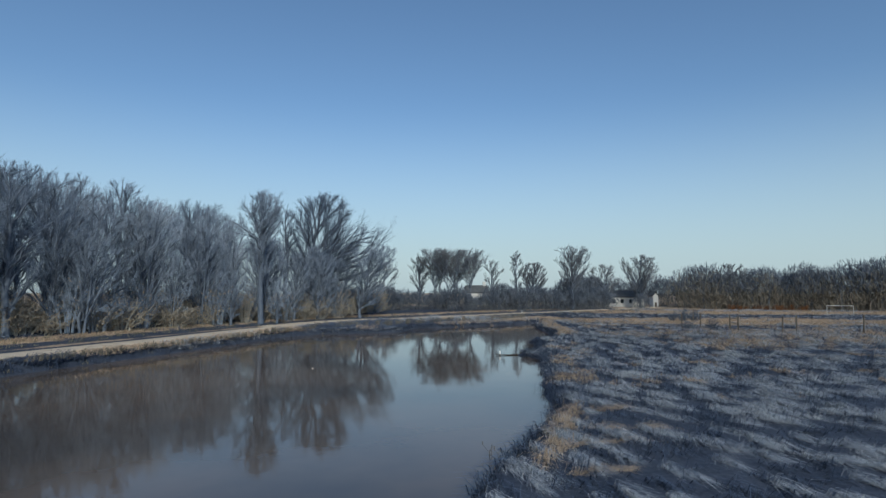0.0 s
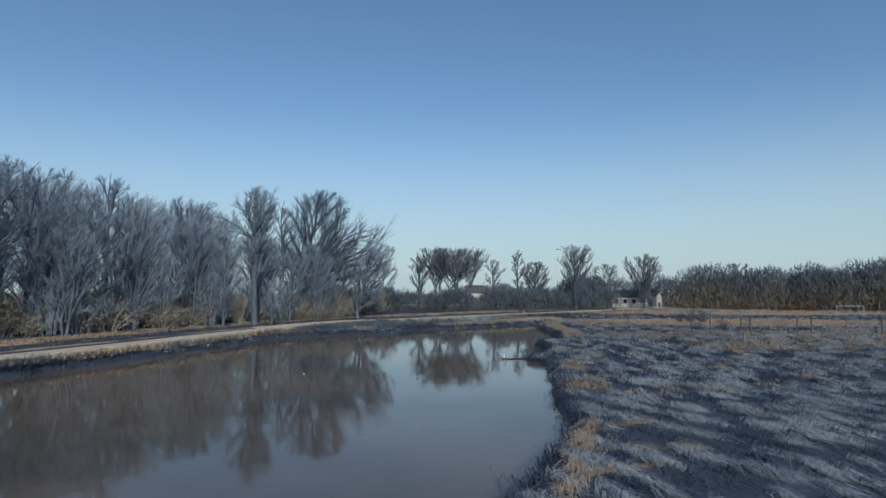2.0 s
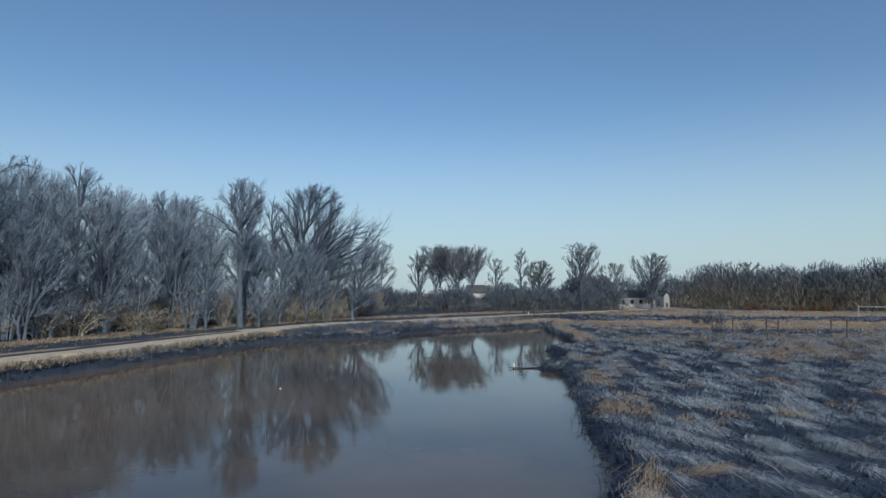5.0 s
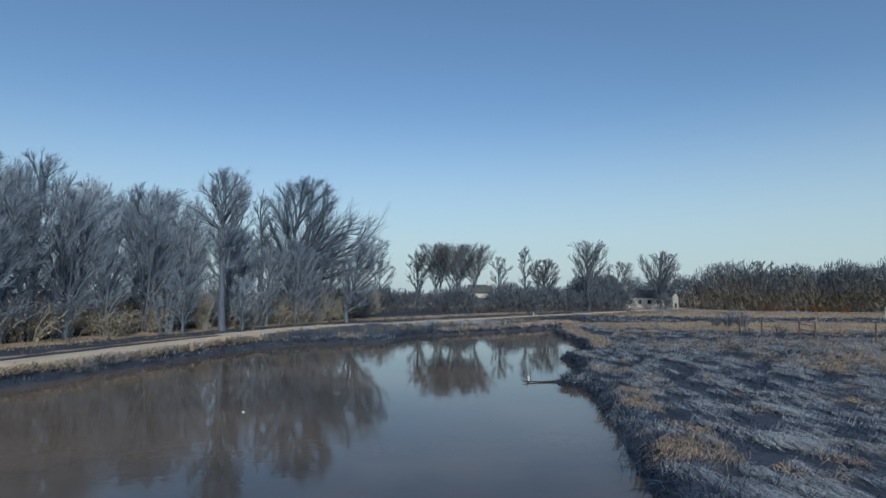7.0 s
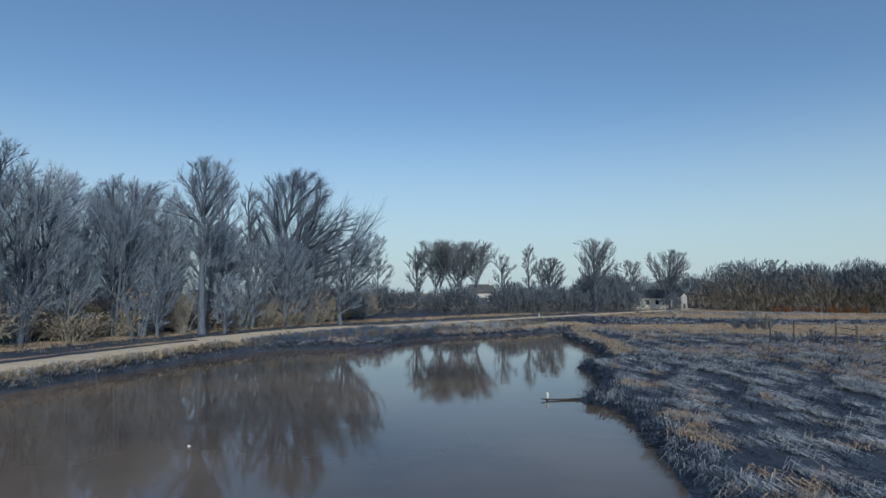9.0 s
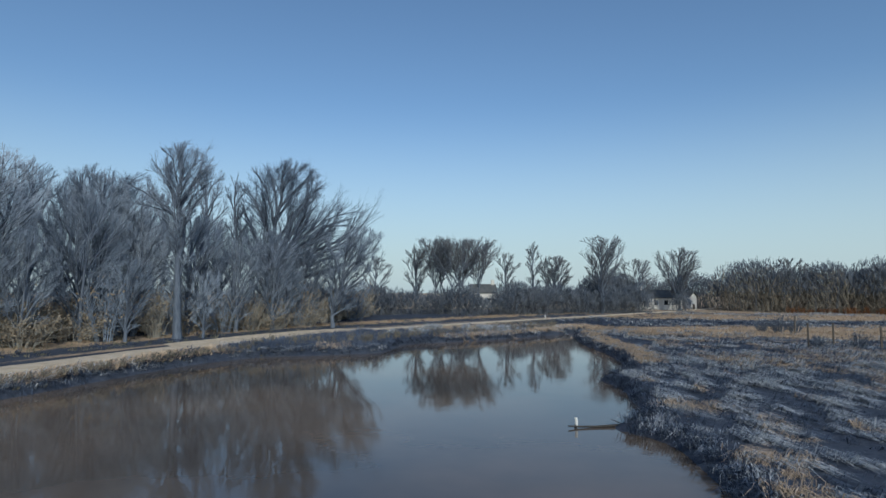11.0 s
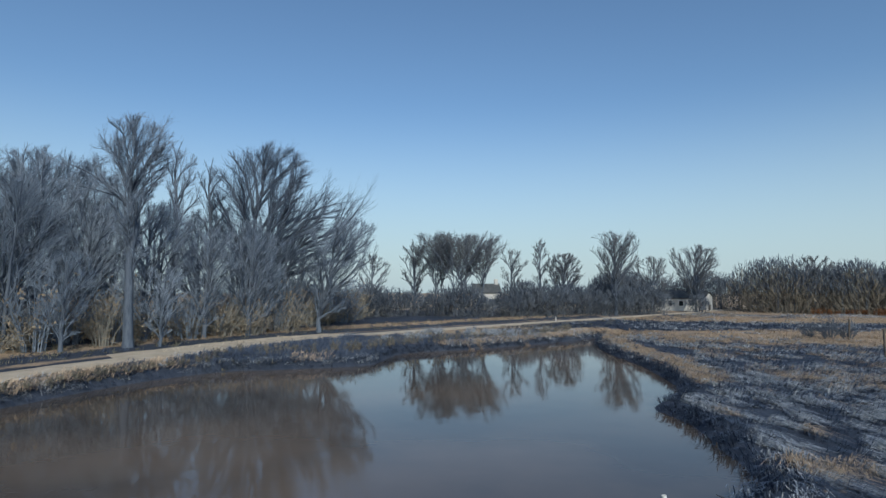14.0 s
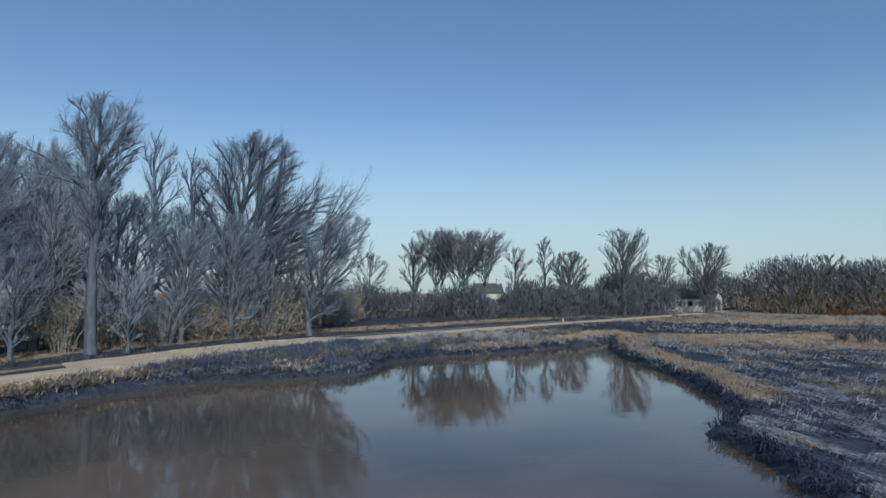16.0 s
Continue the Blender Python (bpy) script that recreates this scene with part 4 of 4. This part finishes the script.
def sunken_branch():
    ob = new("sunken_branch")
    part("limb", mesh_of("limb", *rod([(2.9, .9, .22), (2.2, .55, .10), (1.3, .2, .04), (.6, .05, .03), (0, 0, .05), (-.3, -.06, .08)], .06, .02, 8), WET, True), ob)
    part("twig", mesh_of("twig", *rod([(1.6, .28, .05), (1.35, .40, .10), (1.15, .46, .18)], .02, .008, 5), WET, True), ob)
    ob.matrix_basis = pose(3.84, 39.05, 0.0)
    tagged(ob, "dark waterlogged branch reaching from the shore into the pond", "branch")


def white_stake():
    """A short stick in the pond at the tip of the branch, standing in for a white bird."""
    ob = new("white_stake")
    part("shaft", mesh_of("shaft", *rod([(0, 0, -.35), (.01, 0, 0), (.02, 0, .2), (.0, .01, .3)], .035, .05, 8), WHITE, True), ob)
    part("foot", mesh_of("foot", *rod([(0, 0, -.02), (0, 0, .05), (.005, 0, .09)], .05, .042, 8), WET, True), ob, "dark wet foot")
    ob.matrix_basis = pose(3.80, 39.12, 0.0)
    tagged(ob, "short white upright standing in for a white bird beside a branch", "stake")


def gate():
    ob = new("field_gate")
    run = math.hypot(1.0, 3.7)
    for x in (0, run):
        part("post", box_mesh("post", .12, .12, 1.85, WOOD, .015, -.3), ob).location = (x, 0, 0)
    for z in (.75, 1.2):
        part("rail", box_mesh("rail", run, .03, .05, WOOD, .008, z), ob).location = (run / 2, 0, 0)
    on_ground(ob, 30.4, 61.6, math.degrees(math.atan2(-3.7, -1.0)))
    tagged(ob, "weathered wooden posts with two rails in dry grass", "gate")


def fence_post():
    ob = new("fence_post")
    part("shaft", box_mesh("shaft", .10, .10, 1.95, WOOD, .015, -.3), ob)
    part("cap", box_mesh("cap", .13, .13, .04, WOOD, .01, 1.65), ob)
    return tagged(ob, "weathered wooden fence post in dry grass", "post", "fence posts in the field")


def goal():
    ob = new("goal")
    for x in (-1.75, 1.75):
        part("upright", mesh_of("upright", *rod([(x, 0, -.2), (x, 0, .8), (x, 0, 1.65)], .03, .03, 8), WHITE, True), ob)
    part("crossbar", mesh_of("crossbar", *rod([(-1.81, 0, 1.65), (0, 0, 1.65), (1.81, 0, 1.65)], .03, .03, 8), WHITE, True), ob)
    on_ground(ob, 61.6, 90, -20)
    tagged(ob, "white metal goal with crossbar standing on the field", "goal")


def house(name, label, x, y, turn, L, W, eaves, ridge, chimney=True, wall=WALL_WHITE):
    ob = new(name)
    bm = bmesh.new()
    pts = [(-W / 2, 0), (W / 2, 0), (W / 2, eaves), (0, ridge), (-W / 2, eaves)]
    a = [bm.verts.new((p, -L / 2, q)) for p, q in pts]
    b = [bm.verts.new((p, L / 2, q)) for p, q in pts]
    bm.faces.new(a[::-1])
    bm.faces.new(b)
    for i in range(5):
        bm.faces.new((a[i], a[(i + 1) % 5], b[(i + 1) % 5], b[i]))
    me = bpy.data.meshes.new("wall")
    bm.to_mesh(me)
    bm.free()
    me.materials.append(wall)
    part("wall", me, ob)
    slope = math.atan2(ridge - eaves, W / 2)
    run = math.hypot(ridge - eaves, W / 2) + .35
    for sgn in (-1, 1):
        p = part("roof", box_mesh("roof", run, L + .6, .14, ROOF, .02), ob, "dark slate roof slope")
        p.matrix_basis = pose(sgn * (W / 4 + .1), 0, (eaves + ridge) / 2 - .02, 0, math.degrees(sgn * slope), 0)
    if chimney:
        part("chimney", box_mesh("chimney", .7, .7, 1.6, WALL_WHITE, .03, ridge - .5), ob).location = (0, L * .42, 0)
    for q in () if W < 2 else (-.36, -.12, .12, .36):
        for face in (-1, 1):
            w = part("window", box_mesh("window", .08, .9, 1.1, WHITE, .01, .9), ob, "white-framed window")
            w.location = (face * (W / 2 + .02), q * L, 0)
            part("pane", box_mesh("pane", .06, .74, .94, GLASS, 0, .98), w).location = (face * .025, 0, 0)
    if W < 2:
        part("door", box_mesh("door", .5, .06, 1.2, WOOD, .01), ob).location = (0, -L / 2 - .02, 0)
        on_ground(ob, x, y, turn, .1)
        tagged(ob, label, "shed")
        return
    d = part("door", box_mesh("door", .9, .08, 2.0, WOOD, .01), ob)
    d.location = (-W * .2, -L / 2 - .02, 0)
    w = part("window", box_mesh("window", .9, .08, 1.0, WHITE, .01, .9), ob)
    w.location = (W * .2, -L / 2 - .02, 0)
    part("pane", box_mesh("pane", .74, .06, .84, GLASS, 0, .98), w).location = (0, -.025, 0)
    on_ground(ob, x, y, turn, .1)
    tagged(ob, label, "house")


def buoy():
    bm = bmesh.new()
    bmesh.ops.create_uvsphere(bm, u_segments=12, v_segments=8, radius=.036)
    bmesh.ops.scale(bm, vec=(1.3, 1, .8), verts=bm.verts)
    me = bpy.data.meshes.new("float")
    bm.to_mesh(me)
    bm.free()
    me.materials.append(WHITE)
    ob = new("float", me)
    ob.location = (-7.2, 32.3, .02)
    tagged(ob, "small white float on the pond water", "float")


def marker():
    ob = new("marker_post")
    part("shaft", box_mesh("shaft", .11, .11, .65, WHITE, .02, -.2), ob)
    part("cap", box_mesh("cap", .14, .14, .04, WHITE, .01, .45), ob)
    on_ground(ob, 13.6, 100)
    tagged(ob, "short white marker post beside the track", "post")


sunken_branch()
white_stake()
gate()
first = on_ground(fence_post(), 25.4, 61.8, 10)
for x, y, a in ((27.7, 62.6, 30), (31.8, 73.9, 5), (33.4, 55, 20), (32.4, 55.5, 0), (39.8, 55, 12)):
    copy_thing(first, pose(x, y, float(height(x, y)), 0, 2, a))
goal()
house("white_house", "white rendered house with a slate roof behind the hedge", 8.3, 146, -84, 5, 4.5, 3.1, 4.8)
house("white_cottage", "low white cottage with a slate roof behind trees", 43.6, 139, 80, 8, 5.5, 2.4, 3.8)
house("white_shed", "narrow white gabled shed at the end of the track", 52.4, 144, 3, 2.2, 1.3, 2.8, 3.5, False, WHITE)
buoy()
marker()

# field shrubs
field_shrub = shrub("shrub", "dark bare shrub in the dry field", 54, 2.0, 1.2, HEDGE, HEDGE, 60)
field_shrub.matrix_basis = pose(31.3, 75.5, float(height(31.3, 75.5)))
tagged(field_shrub, "", "shrub", "shrubs in the field")
for i, (x, y, k) in enumerate(((32.6, 75.2, .95), (25.8, 61.5, .55), (26.6, 62.3, .5), (27.9, 60.4, .75), (30.2, 76.5, .8))):
    c = copy_thing(field_shrub, pose(x, y, float(height(x, y)), 0, 0, i * 70) @ Matrix.Diagonal((k, k, k * .9, 1)))

# bulrush stalks in the shallows
x, y = scatter(1500, 1, 8, 13, 44, lambda x, y: in_pond(x, y) & (to_line(x, y, POND, True)[0] < 1.3) & ((np.abs(y - 17.5) < 3) | (np.abs(y - 42) < 1)) & (waves(x, y, 21) > .1))
lines = np.stack([np.stack([x, y, 0 * x - .2], -1), np.stack([x + .02, y - .02, 0 * x + .1], -1), np.stack([x + r.normal(0, .1, len(x)), y + r.normal(0, .1, len(x)), r.uniform(.14, .3, len(x))], -1)], 1)
w = Wood()
w.tubes(lines, .006, .005, 4)
w.tubes(np.stack([lines[:, 2], lines[:, 2] + (0, 0, .09)], 1), .013, .01, 5)
tagged(new("bulrush", mesh_of("bulrush", *w.arrays(), WOOD)), "thin dark bulrush stalks in the shallows", "reed", kind="stuff")
